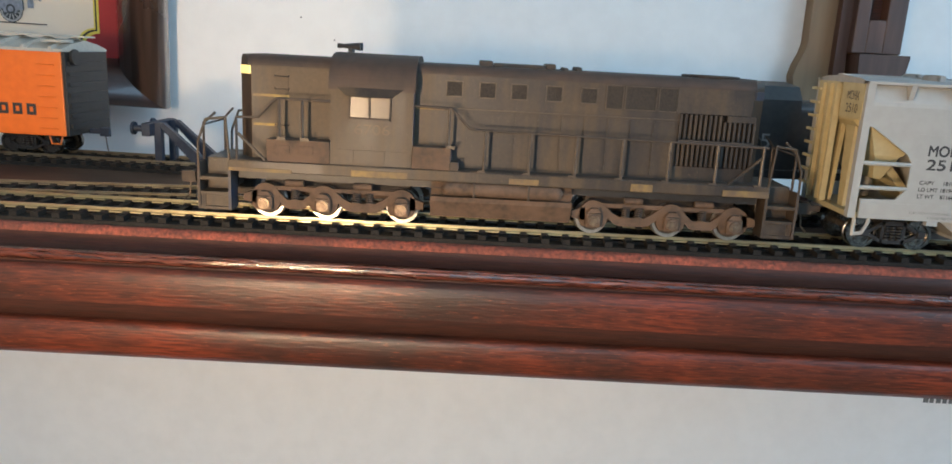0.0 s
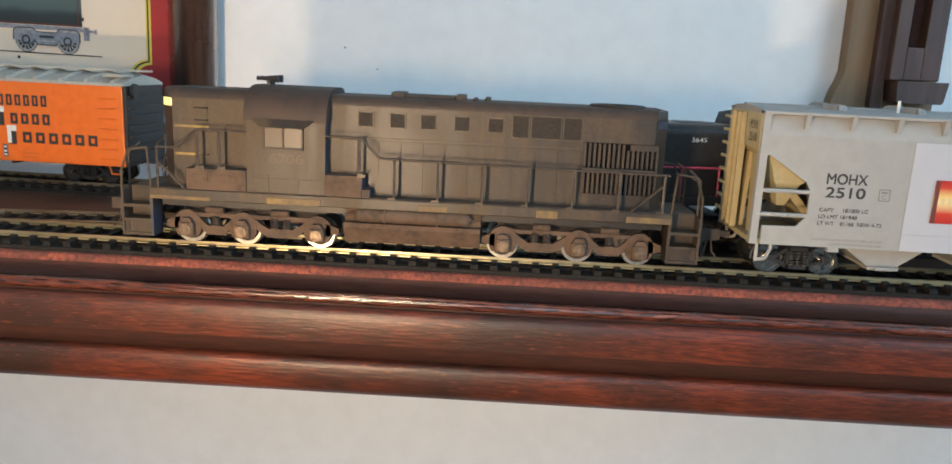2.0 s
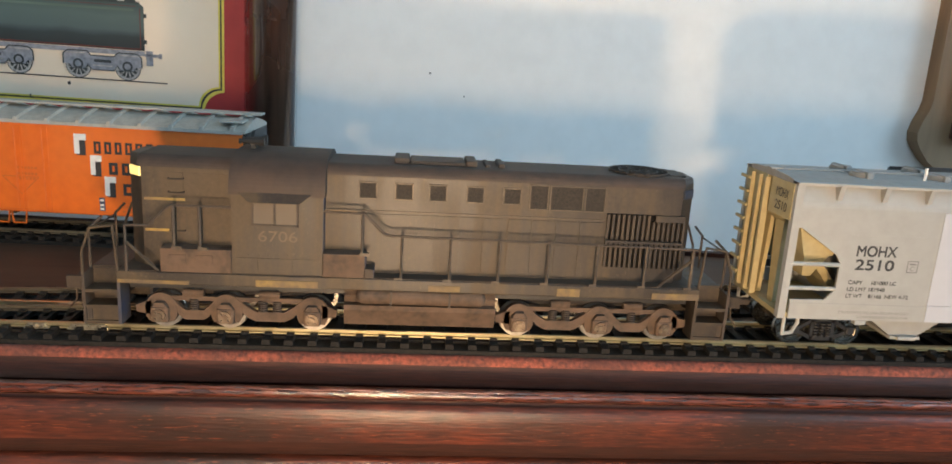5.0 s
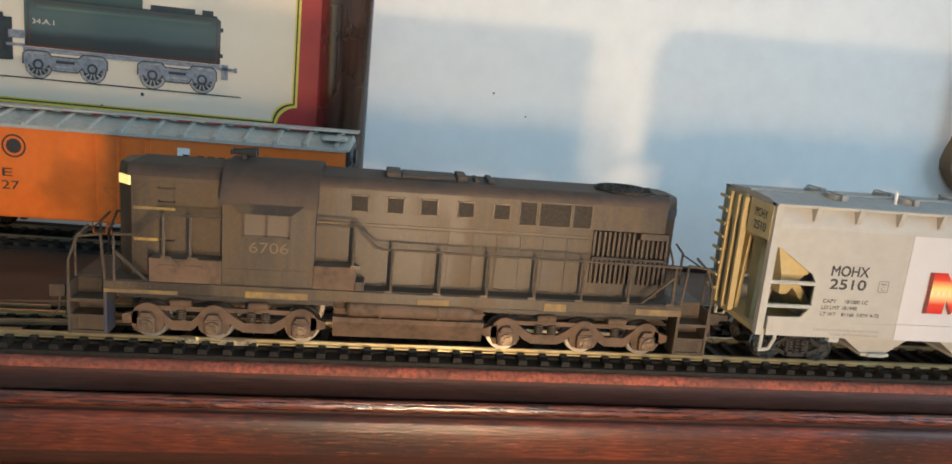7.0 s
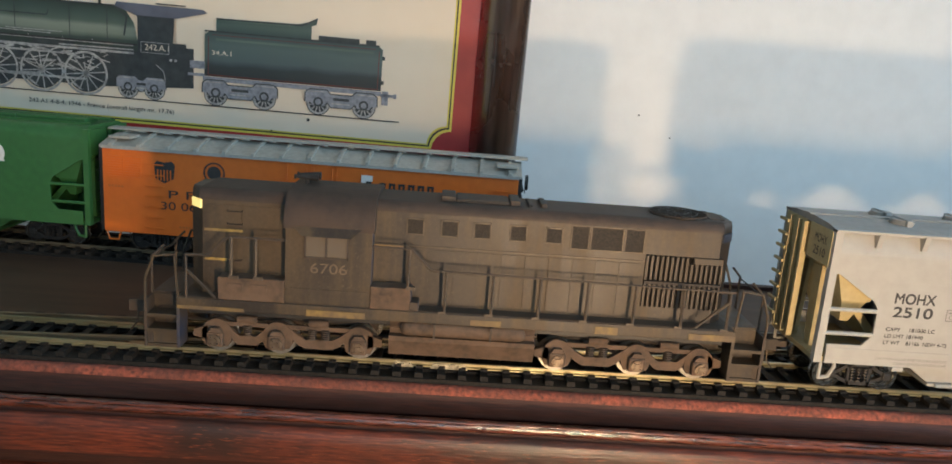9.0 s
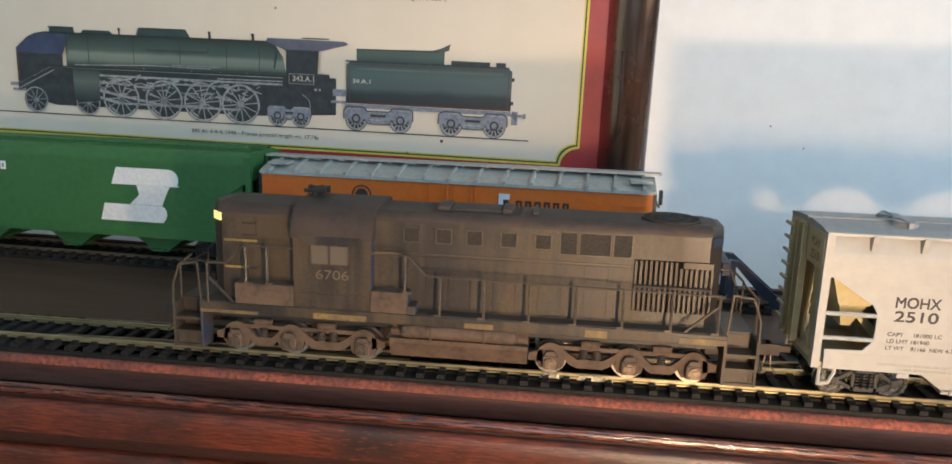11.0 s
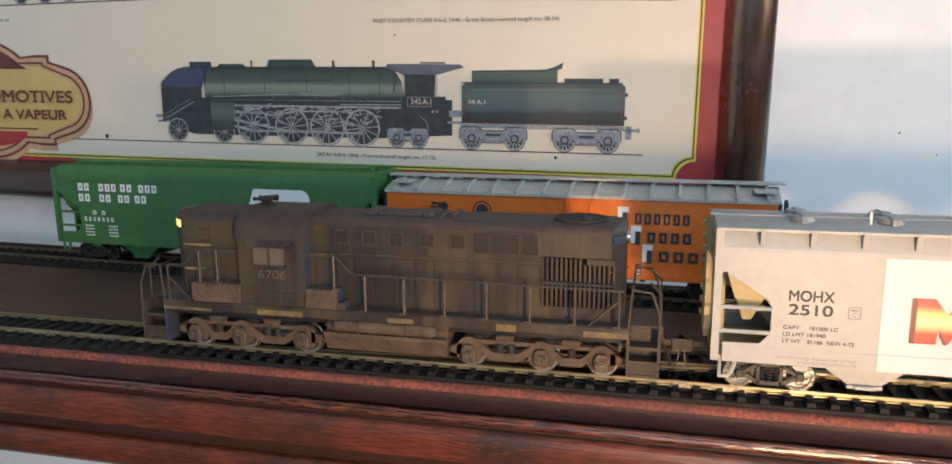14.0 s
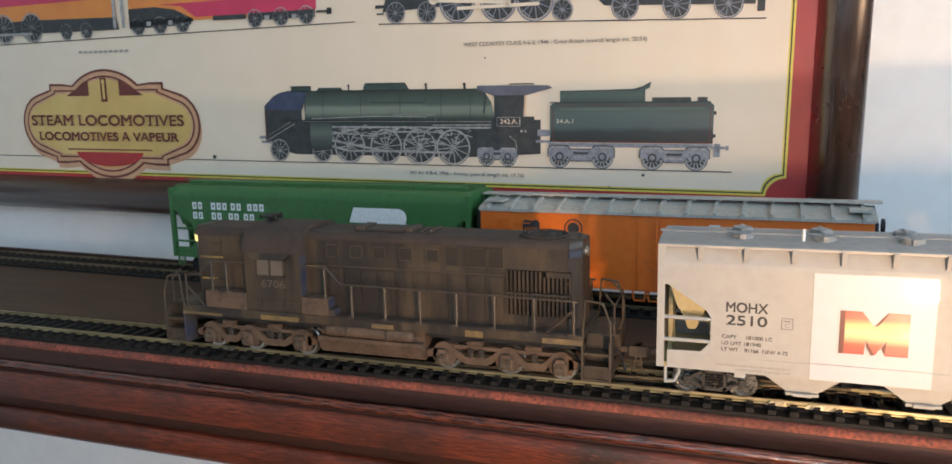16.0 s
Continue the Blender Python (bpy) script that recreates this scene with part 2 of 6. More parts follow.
M_pgreen = mat("print_green", (0.028, 0.055, 0.052), (0.045, 0.080, 0.070), 0.42, grain=80, stretch=(0.2, 1, 1), bump=0, patch=40, dirt=(0.02, 0.045, 0.045), dirt_amount=0.7)
M_pgreen_lt = mat("print_green_light", (0.072, 0.112, 0.092), (0.115, 0.165, 0.13), 0.42, grain=90, stretch=(0.2, 1, 1), bump=0, patch=40)
M_pdark = mat("print_dark", (0.025, 0.03, 0.035), (0.045, 0.055, 0.055), 0.42, grain=200, bump=0)
M_pblue = mat("print_blue", (0.060, 0.080, 0.145), (0.036, 0.048, 0.090), 0.42, grain=100, bump=0)
M_pgrey = mat("print_grey_blue", (0.27, 0.29, 0.33), (0.15, 0.17, 0.20), 0.42, grain=500, bump=0)
M_plight = mat("print_light_grey", (0.42, 0.42, 0.40), (0.20, 0.205, 0.21), 0.42, grain=500, bump=0)
M_proof = mat("print_slate", (0.115, 0.125, 0.165), (0.075, 0.085, 0.115), 0.42, grain=100, bump=0)
M_porange = mat("print_orange", (0.75, 0.26, 0.06), (0.68, 0.22, 0.06), 0.42, grain=60, bump=0)
M_ppink = mat("print_crimson", (0.62, 0.05, 0.11), (0.55, 0.04, 0.1), 0.42, grain=60, bump=0)
M_fruitwood = mat("brown_bracket", (0.12, 0.062, 0.045), (0.07, 0.036, 0.027), 0.4, grain=120, stretch=(1.4, 1.4, 0.2), bump=0.2, patch=25)
M_tanwood = mat("light_brown_back", (0.30, 0.185, 0.10), (0.22, 0.13, 0.07), 0.55, grain=90, stretch=(1.4, 1.4, 0.2), bump=0.15)
M_bluegrey = mat("dark_blue_plastic", (0.018, 0.026, 0.045), (0.03, 0.04, 0.06), 0.4, grain=500, bump=0.05)
M_lens, _n, _l, _p = nodes_of("lit_number_board")
_p.inputs["Base Color"].default_value = (0.75, 0.62, 0.25, 1)
_p.inputs["Emission Color"].default_value = (1.0, 0.82, 0.30, 1)
_p.inputs["Emission Strength"].default_value = 0.75
M_glass, _n, _l, _p = nodes_of("cab_glass")
_p.inputs["Base Color"].default_value = (0.125, 0.097, 0.069, 1)
_p.inputs["Roughness"].default_value = 0.22
_p.inputs["Coat Weight"].default_value = 0.6


def logo_material():
    """Sunset print: red above and below, pale gold band in the middle."""
    m, n, l, p = nodes_of("sunset_print")
    co = n.new("ShaderNodeTexCoord")
    sep = n.new("ShaderNodeSeparateXYZ")
    mr = n.new("ShaderNodeMapRange")
    mr.inputs["From Min"].default_value, mr.inputs["From Max"].default_value = 0.020, 0.0346
    ramp = n.new("ShaderNodeValToRGB")
    e = ramp.color_ramp.elements
    e[0].color, e[1].color = (0.45, 0.02, 0.02, 1), (0.42, 0.02, 0.02, 1)
    for pos, c in ((0.25, (0.6, 0.06, 0.03, 1)), (0.5, (0.85, 0.72, 0.36, 1)), (0.62, (0.82, 0.6, 0.22, 1)), (0.82, (0.6, 0.06, 0.03, 1))):
        e.new(pos).color = c
    l.new(co.outputs["Object"], sep.inputs[0])
    l.new(sep.outputs["Z"], mr.inputs[0])
    l.new(mr.outputs[0], ramp.inputs[0])
    l.new(ramp.outputs[0], p.inputs["Base Color"])
    p.inputs["Roughness"].default_value = 0.3
    return m


def shaded_print(name, z0, z1, stops, wobble=0.12, scale=70.0):
    """Printed airbrush shading: bands of ink from z0 up to z1 with soft, uneven borders."""
    m, n, l, p = nodes_of(name)
    co = n.new("ShaderNodeTexCoord")
    sep = n.new("ShaderNodeSeparateXYZ")
    mr = n.new("ShaderNodeMapRange")
    mr.inputs["From Min"].default_value, mr.inputs["From Max"].default_value = z0, z1
    t = n.new("ShaderNodeTexNoise")
    t.inputs["Scale"].default_value, t.inputs["Detail"].default_value = scale, 4
    q = n.new("ShaderNodeMath")
    q.operation, q.inputs[1].default_value, q.inputs[2].default_value = "MULTIPLY_ADD", wobble * 2, -wobble
    a = n.new("ShaderNodeMath")
    ramp = n.new("ShaderNodeValToRGB")
    e = ramp.color_ramp.elements
    e[0].position, e[1].position = stops[0][0], stops[-1][0]
    e[0].color, e[1].color = (*stops[0][1], 1), (*stops[-1][1], 1)
    for pos, c in stops[1:-1]:
        e.new(pos).color = (*c, 1)
    l.new(co.outputs["Object"], sep.inputs[0])
    l.new(sep.outputs["Z"], mr.inputs[0])
    l.new(co.outputs["Object"], t.inputs["Vector"])
    l.new(t.outputs[0], q.inputs[0])
    l.new(mr.outputs[0], a.inputs[0])
    l.new(q.outputs[0], a.inputs[1])
    l.new(a.outputs[0], ramp.inputs[0])
    l.new(ramp.outputs[0], p.inputs["Base Color"])
    p.inputs["Roughness"].default_value, p.inputs["Coat Weight"].default_value = 0.42, 0.15
    return m


M_boiler = shaded_print("print_boiler_shading", 0.0860, 0.1092, [(0.0, (0.022, 0.034, 0.030)), (0.22, (0.040, 0.062, 0.050)), (0.36, (0.17, 0.205, 0.160)), (0.50, (0.20, 0.235, 0.185)), (0.60, (0.075, 0.110, 0.088)), (0.80, (0.045, 0.074, 0.060)), (1.0, (0.026, 0.040, 0.035))], 0.05)
M_tender = shaded_print("print_tender_shading", 0.0765, 0.1005, [(0.0, (0.020, 0.026, 0.028)), (0.26, (0.026, 0.038, 0.040)), (0.40, (0.070, 0.105, 0.105)), (0.70, (0.082, 0.125, 0.118)), (1.0, (0.050, 0.078, 0.074))], 0.10, 45.0)
M_bunker = shaded_print("print_bunker_shading", 0.1005, 0.1085, [(0.0, (0.045, 0.075, 0.065)), (0.5, (0.075, 0.115, 0.098)), (1.0, (0.055, 0.085, 0.075))], 0.1, 60.0)
M_cylinder = shaded_print("print_cylinder_shading", 0.0690, 0.0890, [(0.0, (0.025, 0.032, 0.032)), (0.35, (0.060, 0.082, 0.072)), (0.60, (0.105, 0.135, 0.118)), (1.0, (0.035, 0.052, 0.045))], 0.08)

M_logo = logo_material()

# ---- mesh helpers ----


def part(name, bm, material, parent=None, label="", smooth=False):
    me = bpy.data.meshes.new(name)
    bmesh.ops.recalc_face_normals(bm, faces=bm.faces)
    bm.to_mesh(me)
    bm.free()
    me.materials.append(material)
    if smooth:
        me.shade_smooth()
    ob = new(name, me)
    if parent:
        ob.parent = parent
    if label:
        ob["label"] = label
    return ob


def thing(name, label, category, group="", m=None, kind=""):
    ob = new(name)
    ob.empty_display_size = 0.01
    if m is not None:
        ob.matrix_basis = m
    return tagged(ob, label, category, group, kind)


def box(bm, x0, x1, y0, y1, z0, z1, bev=0.0):
    vs = [bm.verts.new((x, y, z)) for x in (x0, x1) for y in (y0, y1) for z in (z0, z1)]
    fs = [bm.faces.new([vs[i] for i in q]) for q in ((0, 1, 3, 2), (4, 6, 7, 5), (0, 4, 5, 1), (2, 3, 7, 6), (0, 2, 6, 4), (1, 5, 7, 3))]
    if bev:
        es = {e for f in fs for e in f.edges}
        bmesh.ops.bevel(bm, geom=list(es), offset=bev, segments=2, affect="EDGES", profile=0.5)
    return vs


def bm_box(*a, bev=0.0):
    bm = bmesh.new()
    box(bm, *a, bev=bev)
    return bm


def prism(bm, pts, axis, a, b):
    """Extrudes a 2D outline along an axis from a to b. Outline axes: x: (y, z); y: (x, z); z: (x, y)."""
    def v(p, c):
        return {"x": (c, p[0], p[1]), "y": (p[0], c, p[1]), "z": (p[0], p[1], c)}[axis]
    lo = [bm.verts.new(v(p, a)) for p in pts]
    hi = [bm.verts.new(v(p, b)) for p in pts]
    n = len(pts)
    bm.faces.new(lo)
    bm.faces.new(hi[::-1])
    for i in range(n):
        bm.faces.new((lo[i], hi[i], hi[(i + 1) % n], lo[(i + 1) % n]))


def cyl(bm, p0, p1, r, n=12, r1=None):
    p0, p1 = Vector(p0), Vector(p1)
    d = p1 - p0
    m = Matrix.Translation((p0 + p1) / 2) @ d.to_track_quat("Z", "Y").to_matrix().to_4x4()
    bmesh.ops.create_cone(bm, cap_ends=True, segments=n, radius1=r, radius2=r if r1 is None else r1, depth=d.length, matrix=m)


def tube(bm, pts, r, n=6):
    for a, b in zip(pts, pts[1:]):
        cyl(bm, a, b, r, n)
    for p in pts[1:-1]:
        bmesh.ops.create_icosphere(bm, subdivisions=1, radius=r * 1.02, matrix=Matrix.Translation(p))


def tube_bm(pts, r, n=6):
    bm = bmesh.new()
    tube(bm, pts, r, n)
    return bm


def flat(bm, pts, y=0.0):
    """A printed shape in the x-z plane."""
    bm.faces.new([bm.verts.new((p[0], y, p[1])) for p in pts])


def rect(bm, x0, x1, z0, z1, y=0.0):
    flat(bm, ((x0, z0), (x1, z0), (x1, z1), (x0, z1)), y)


def disc(bm, x, z, r, y=0.0, n=28, a0=0.0, a1=360.0):
    flat(bm, [(x + r * math.cos(radians(a0 + (a1 - a0) * i / n)), z + r * math.sin(radians(a0 + (a1 - a0) * i / n))) for i in range(n + (a1 - a0 < 360))], y)


def ring(bm, x, z, r0, r1, y=0.0, n=32, a0=0.0, a1=360.0):
    for i in range(n):
        a, b = radians(a0 + (a1 - a0) * i / n), radians(a0 + (a1 - a0) * (i + 1) / n)
        flat(bm, [(x + r * math.cos(c), z + r * math.sin(c)) for r, c in ((r0, a), (r1, a), (r1, b), (r0, b))], y)


def stroke(bm, pts, w, y=0.0, closed=False):
    """A printed line of width w."""
    ps = list(pts) + ([pts[0]] if closed else [])
    for (ax, az), (bx, bz) in zip(ps, ps[1:]):
        d = math.hypot(bx - ax, bz - az) or 1e-9
        nx, nz = -(bz - az) / d * w / 2, (bx - ax) / d * w / 2
        flat(bm, ((ax + nx, az + nz), (bx + nx, bz + nz), (bx - nx, bz - nz), (ax - nx, az - nz)), y)


def lettering(name, text, x, y, z, height, width, material, parent, rot=(90, 0, 0), bold=0.0, twin=0.0, serif=0.0):
    """Real letters fitted to a given height and width, lower left corner at x, y, z."""
    cu = bpy.data.curves.new(name, "FONT")
    cu.body, cu.offset = text, bold
    tmp = bpy.data.objects.new(name, cu)
    scene.collection.objects.link(tmp)
    bpy.context.view_layer.update()
    me = bpy.data.meshes.new_from_object(tmp)
    bpy.data.objects.remove(tmp)
    bpy.data.curves.remove(cu)
    xs = [v.co.x for v in me.vertices]
    ys = [v.co.y for v in me.vertices]
    sx, sy = width / (max(xs) - min(xs)), height / (max(ys) - min(ys))
    x0, y0 = min(xs), min(ys)
    for v in me.vertices:
        v.co = ((v.co.x - x0) * sx, (v.co.y - y0) * sy, 0)
    if twin:
        bm = bmesh.new()
        bm.from_mesh(me)
        push = {v: Vector((0, 0, 0)) for v in bm.verts}
        for e in bm.edges:
            if len(e.link_faces) == 1:
                a, b = e.verts
                side = Vector((b.co.y - a.co.y, a.co.x - b.co.x, 0)).normalized()
                if side.dot(e.link_faces[0].calc_center_median() - a.co) > 0:
                    side = -side
                push[a] += side
                push[b] += side
        for v, d in push.items():
            if d.length > 0.1:
                v.co += d.normalized() * twin
        bm.to_mesh(me)
        bm.free()
    if serif:
        bm = bmesh.new()
        bm.from_mesh(me)
        feet = []
        for e in bm.edges:
            a, b = sorted((v.co for v in e.verts), key=lambda c: c.x)
            if len(e.link_faces) == 1 and abs(a.y - b.y) < height * 0.01 and height * 0.085 < b.x - a.x < height * 0.34 and (a.y < height * 0.06 or a.y > height * 0.94):
                feet.append((a.x, b.x, a.y))
        for xa, xb, yy in feet:
            y0, y1 = (yy, yy + height * 0.11) if yy < height / 2 else (yy - height * 0.11, yy)
            bm.faces.new([bm.verts.new(c) for c in ((xa - serif, y0, 0.00004), (xb + serif, y0, 0.00004), (xb + serif, y1, 0.00004), (xa - serif, y1, 0.00004))])
        bm.to_mesh(me)
        bm.free()
    me.transform(pose(x, y, z, *rot))
    me.materials.append(material)
    ob = new(name, me)
    ob.parent = parent
    return ob


def arc(cx, cy, r, a0, a1, n):
    return [(cx + r * math.cos(radians(a0 + (a1 - a0) * i / n)), cy + r * math.sin(radians(a0 + (a1 - a0) * i / n))) for i in range(n + 1)]

# ---- setting ----
WALL_Y = 0.2065
tagged(part("wall_north", bm_box(-1.5, 2.2, WALL_Y, WALL_Y + 0.1, -0.9, 1.6), M_wall), "off-white painted plaster wall", "wall", kind="structure")
bm = bmesh.new()
for a in ((-2.6, -1.5, -0.9, 1.6), (-0.1, WALL_Y + 0.1, -0.9, 1.6), (-1.5, -0.1, -0.9, 0.1), (-1.5, -0.1, 1.4, 1.6)):
    box(bm, 2.2, 2.3, a[0], a[1], a[2], a[3])
tagged(part("wall_east", bm, M_wall), "off-white wall with a window opening", "wall", kind="structure")
bm = bmesh.new()
for a in ((-1.5, 0.0, -0.9, 1.6), (1.1, 2.2, -0.9, 1.6), (0.0, 1.1, -0.9, 0.1), (0.0, 1.1, 1.4, 1.6)):
    box(bm, a[0], a[1], -2.6, -2.5, a[2], a[3])
tagged(part("wall_south", bm, M_wall), "off-white wall with a second window opening", "wall", kind="structure")
tagged(part("wall_west", bm_box(-1.6, -1.5, -2.6, WALL_Y + 0.1, -0.9, 1.6), M_wall), "off-white painted plaster wall", "wall", kind="structure")
tagged(part("floor", bm_box(-1.6, 2.3, -2.6, WALL_Y + 0.1, -1.0, -0.9), M_floor), "brown wooden floor", "floor", kind="structure")
tagged(part("ceiling", bm_box(-1.6, 2.3, -2.6, WALL_Y + 0.1, 1.6, 1.7), M_wall), "white painted ceiling", "ceiling", kind="structure")

# ---- the shelf ----
X0, X1 = -0.62, 1.05
DECK_Z = -0.0058
shelf = thing("display_shelf", "long dark red mahogany shelf with a moulded front edge", "shelf")


def back_edge(x):
    return 0.138 - 0.055 * x


bm = bmesh.new()
prism(bm, [(X0, -0.0162), (X1, -0.0162), (X1, back_edge(X1)), (X0, back_edge(X0))], "z", -0.040, DECK_Z)
part("deck", bm, M_deck, shelf, "dark brown stained wooden deck")
bm = bmesh.new()
prism(bm, [(X0, back_edge(X0)), (X1, back_edge(X1)), (X1, back_edge(X1) + 0.004), (X0, back_edge(X0) + 0.004)], "z", -0.040, DECK_Z + 0.002)
part("rear_rim", bm, M_wood_dark_shade, shelf)


def wavy_strip(name, profile, material, label="", step=0.004, jitter=0.0):
    """A moulding with a slightly uneven surface, swept along the shelf."""
    bm = bmesh.new()
    n = int((X1 - X0) / step)
    rows = []
    for i in range(n + 1):
        x = X0 + (X1 - X0) * i / n
        row = []
        for j, (y, z) in enumerate(profile):
            k = jitter * (0 < j < len(profile) - 1 or jitter < 0.0002)
            row.append(bm.verts.new((x, y + k * noise.noise((x * 260, j * 3.1, 1.0)), z + k * noise.noise((x * 230, j * 2.3, 7.0)))))
        rows.append(row)
    for a, b in zip(rows, rows[1:]):
        for j in range(len(profile) - 1):
            bm.faces.new((a[j], b[j], b[j + 1], a[j + 1]))
    ob = part(name, bm, material, shelf, label, smooth=True)
    return ob


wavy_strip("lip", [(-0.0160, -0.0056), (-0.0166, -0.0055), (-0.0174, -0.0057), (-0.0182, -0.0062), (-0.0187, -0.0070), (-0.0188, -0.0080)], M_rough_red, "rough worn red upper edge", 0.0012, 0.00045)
# Cove and groove take the darker wood colour as painted shade.
wavy_strip("cove", [(-0.0186, -0.0076), (-0.0192, -0.0094), (-0.0212, -0.0108), (-0.0240, -0.0112), (-0.0265, -0.0111)], M_wood_dark_shade, "hollow of the moulding, coloured dark for shade", 0.01, 0.0001)
wavy_strip("bead", [(-0.0262, -0.0118)] + [(-0.0290 + 0.0030 * math.cos(radians(a)), -0.0122 + 0.0021 * math.sin(radians(a))) for a in range(150, 91, -20)][::-1] + [(-0.0290 + 0.0028 * math.cos(radians(a)), -0.0122 + 0.0021 * math.sin(radians(a))) for a in range(110, 231, 20)] + [(-0.0300, -0.0142)], M_bead, "red rounded bead of the moulding", 0.005, 0.00012)
wavy_strip("groove", [(-0.0302, -0.0136), (-0.0298, -0.0148), (-0.0322, -0.0151)], M_wood_dark_shade, "", 0.01, 0.00005)
wavy_strip("front_board", [(-0.0318, -0.0146), (-0.0331, -0.0149), (-0.0338, -0.0160), (-0.0341, -0.0190), (-0.0340, -0.0230), (-0.0335, -0.0262)], M_wood, "polished red mahogany face", 0.006, 0.0001)
# Lower part of the face, coloured dark for shade where it curves in.
wavy_strip("front_cove", [(-0.0335, -0.0262), (-0.0328, -0.0285), (-0.0316, -0.0306), (-0.0296, -0.0322), (-0.0285, -0.0330)], M_wood_dark_shade, "hollow under the face, coloured dark for shade", 0.006, 0.0001)
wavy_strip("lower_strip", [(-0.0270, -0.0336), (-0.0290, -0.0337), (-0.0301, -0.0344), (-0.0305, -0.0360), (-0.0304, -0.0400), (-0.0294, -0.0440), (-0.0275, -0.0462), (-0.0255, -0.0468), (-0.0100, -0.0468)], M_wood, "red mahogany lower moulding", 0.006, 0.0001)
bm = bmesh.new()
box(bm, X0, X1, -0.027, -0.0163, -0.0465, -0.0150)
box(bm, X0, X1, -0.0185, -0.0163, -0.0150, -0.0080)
part("moulding_core", bm, M_wood_dark_shade, shelf)
for x in (-0.35, 0.2, 0.75):
    part("bracket", bm_box(x - 0.012, x + 0.012, 0.0, WALL_Y, -0.052, -0.040), M_wood_dark_shade, shelf)

# ---- tracks ----
RZ = -0.0010


def tie_data(paint):
    bm = bmesh.new()
    prism(bm, [(-0.0015, DECK_Z), (0.0015, DECK_Z), (0.0012, -0.0026), (-0.0012, -0.0026)], "y", -0.0150, 0.0150)
    for s in (-1, 1):
        for w in (0.0105, 0.0068):
            box(bm, -0.0011, 0.0011, s * w - 0.0007, s * w + 0.0007, -0.0026, -0.0019)
    bmesh.ops.recalc_face_normals(bm, faces=bm.faces)
    me = bpy.data.meshes.new("tie")
    bm.to_mesh(me)
    bm.free()
    me.materials.append(paint)
    return me


tie_mesh = tie_data(M_tie)
brown_tie_mesh = tie_data(M_tie_brown)


def rail_bm(line, off, prof=None):
    """Rail of I section, or another section, along a centre line of (x, y)."""
    prof = prof or [(-0.0011, -0.0026), (0.0011, -0.0026), (0.0011, -0.0022), (0.0003, -0.0020), (0.0003, RZ - 0.0007), (0.0005, RZ - 0.0005), (0.0005, RZ), (-0.0005, RZ), (-0.0005, RZ - 0.0005), (-0.0003, RZ - 0.0007), (-0.0003, -0.0020), (-0.0011, -0.0022)]
    bm = bmesh.new()
    rows = []
    for i, (x, y) in enumerate(line):
        a, b = line[max(i - 1, 0)], line[min(i + 1, len(line) - 1)]
        d = math.atan2(b[1] - a[1], b[0] - a[0])
        rows.append([bm.verts.new((x - math.sin(d) * (off + w), y + math.cos(d) * (off + w), z)) for w, z in prof])
    for a, b in zip(rows, rows[1:]):
        for j in range(len(prof)):
            k = (j + 1) % len(prof)
            bm.faces.new((a[j], b[j], b[k], a[k]))
    bm.faces.new(rows[0])
    bm.faces.new(rows[-1][::-1])
    return bm


def track(line, label, ties_from=None, skip=lambda x: False, gauge=0.0165, metal=None, sleeper=None):
    t = thing("model_track", label, "railway track")
    for s in (-1, 1):
        part("rail", rail_bm(line, s * (gauge / 2 + 0.0005)), metal or M_rail, t, "brass coloured rail" if metal is None else "tarnished rail")
    pos, pitch = 0.0, 0.0070
    total = 0.0
    for (ax, ay), (bx, by) in zip(line, line[1:]):
        seg = math.hypot(bx - ax, by - ay)
        while pos <= total + seg:
            k = (pos - total) / seg
            x, y = ax + (bx - ax) * k, ay + (by - ay) * k
            if not skip(x):
                ob = new("tie", sleeper or tie_mesh)
                ob.parent = t
                ob.matrix_basis = pose(x, y, 0, 0, 0, math.degrees(math.atan2(by - ay, bx - ax)) + random.uniform(-0.7, 0.7))
            pos += pitch
        total += seg
    part("roadbed", rail_bm(line, 0.0, [(-0.0158, DECK_Z - 0.001), (0.0158, DECK_Z - 0.001), (0.0158, -0.0042), (-0.0158, -0.0042)]), M_tie, t)
    for s in (-1, 1):
        part("tie_web", rail_bm(line, s * 0.0088, [(-0.0011, DECK_Z), (0.0011, DECK_Z), (0.0011, -0.0034), (-0.0011, -0.0034)]), M_tie, t)
    return t


front_track = track([(X0 + 0.01, 0.0), (X1 - 0.01, 0.0)], "straight model railway track with black sleepers and brass rails")


def branch_y(x):
    x0, x1, k = -0.02, 0.25, 0.118
    return k * (x - x0) ** 2 / (2 * (x1 - x0)) if x < x1 else k * (x1 - x0) / 2 + k * (x - x1)


branch = track([(0.06 + 0.01 * i, branch_y(0.06 + 0.01 * i)) for i in range(89)], "diverging model track branching behind the front track", skip=lambda x: x < 0.215, metal=M_rail_dull, sleeper=brown_tie_mesh)
# long turnout sleepers, point blades, guard rails and joiners belong to the branch
for i in range(20):
    x = 0.0735 + 0.007 * i
    part("long_tie", bm_box(x - 0.0012, x + 0.0012, 0.0151, branch_y(x) + 0.0150, DECK_Z, -0.0027), M_tie_brown, branch)
for x0, x1, y in ((0.02, 0.085, 0.0070), (0.15, 0.19, -0.0066), (0.15, 0.19, branch_y(0.17) + 0.0066)):
    part("guard_rail", bm_box(x0, x1, y - 0.0004, y + 0.0004, -0.0026, RZ - 0.0002), M_rail, branch)
part("throw_bar", bm_box(0.013, 0.017, -0.0185, 0.0150, -0.0045, -0.0026), M_tie, branch)


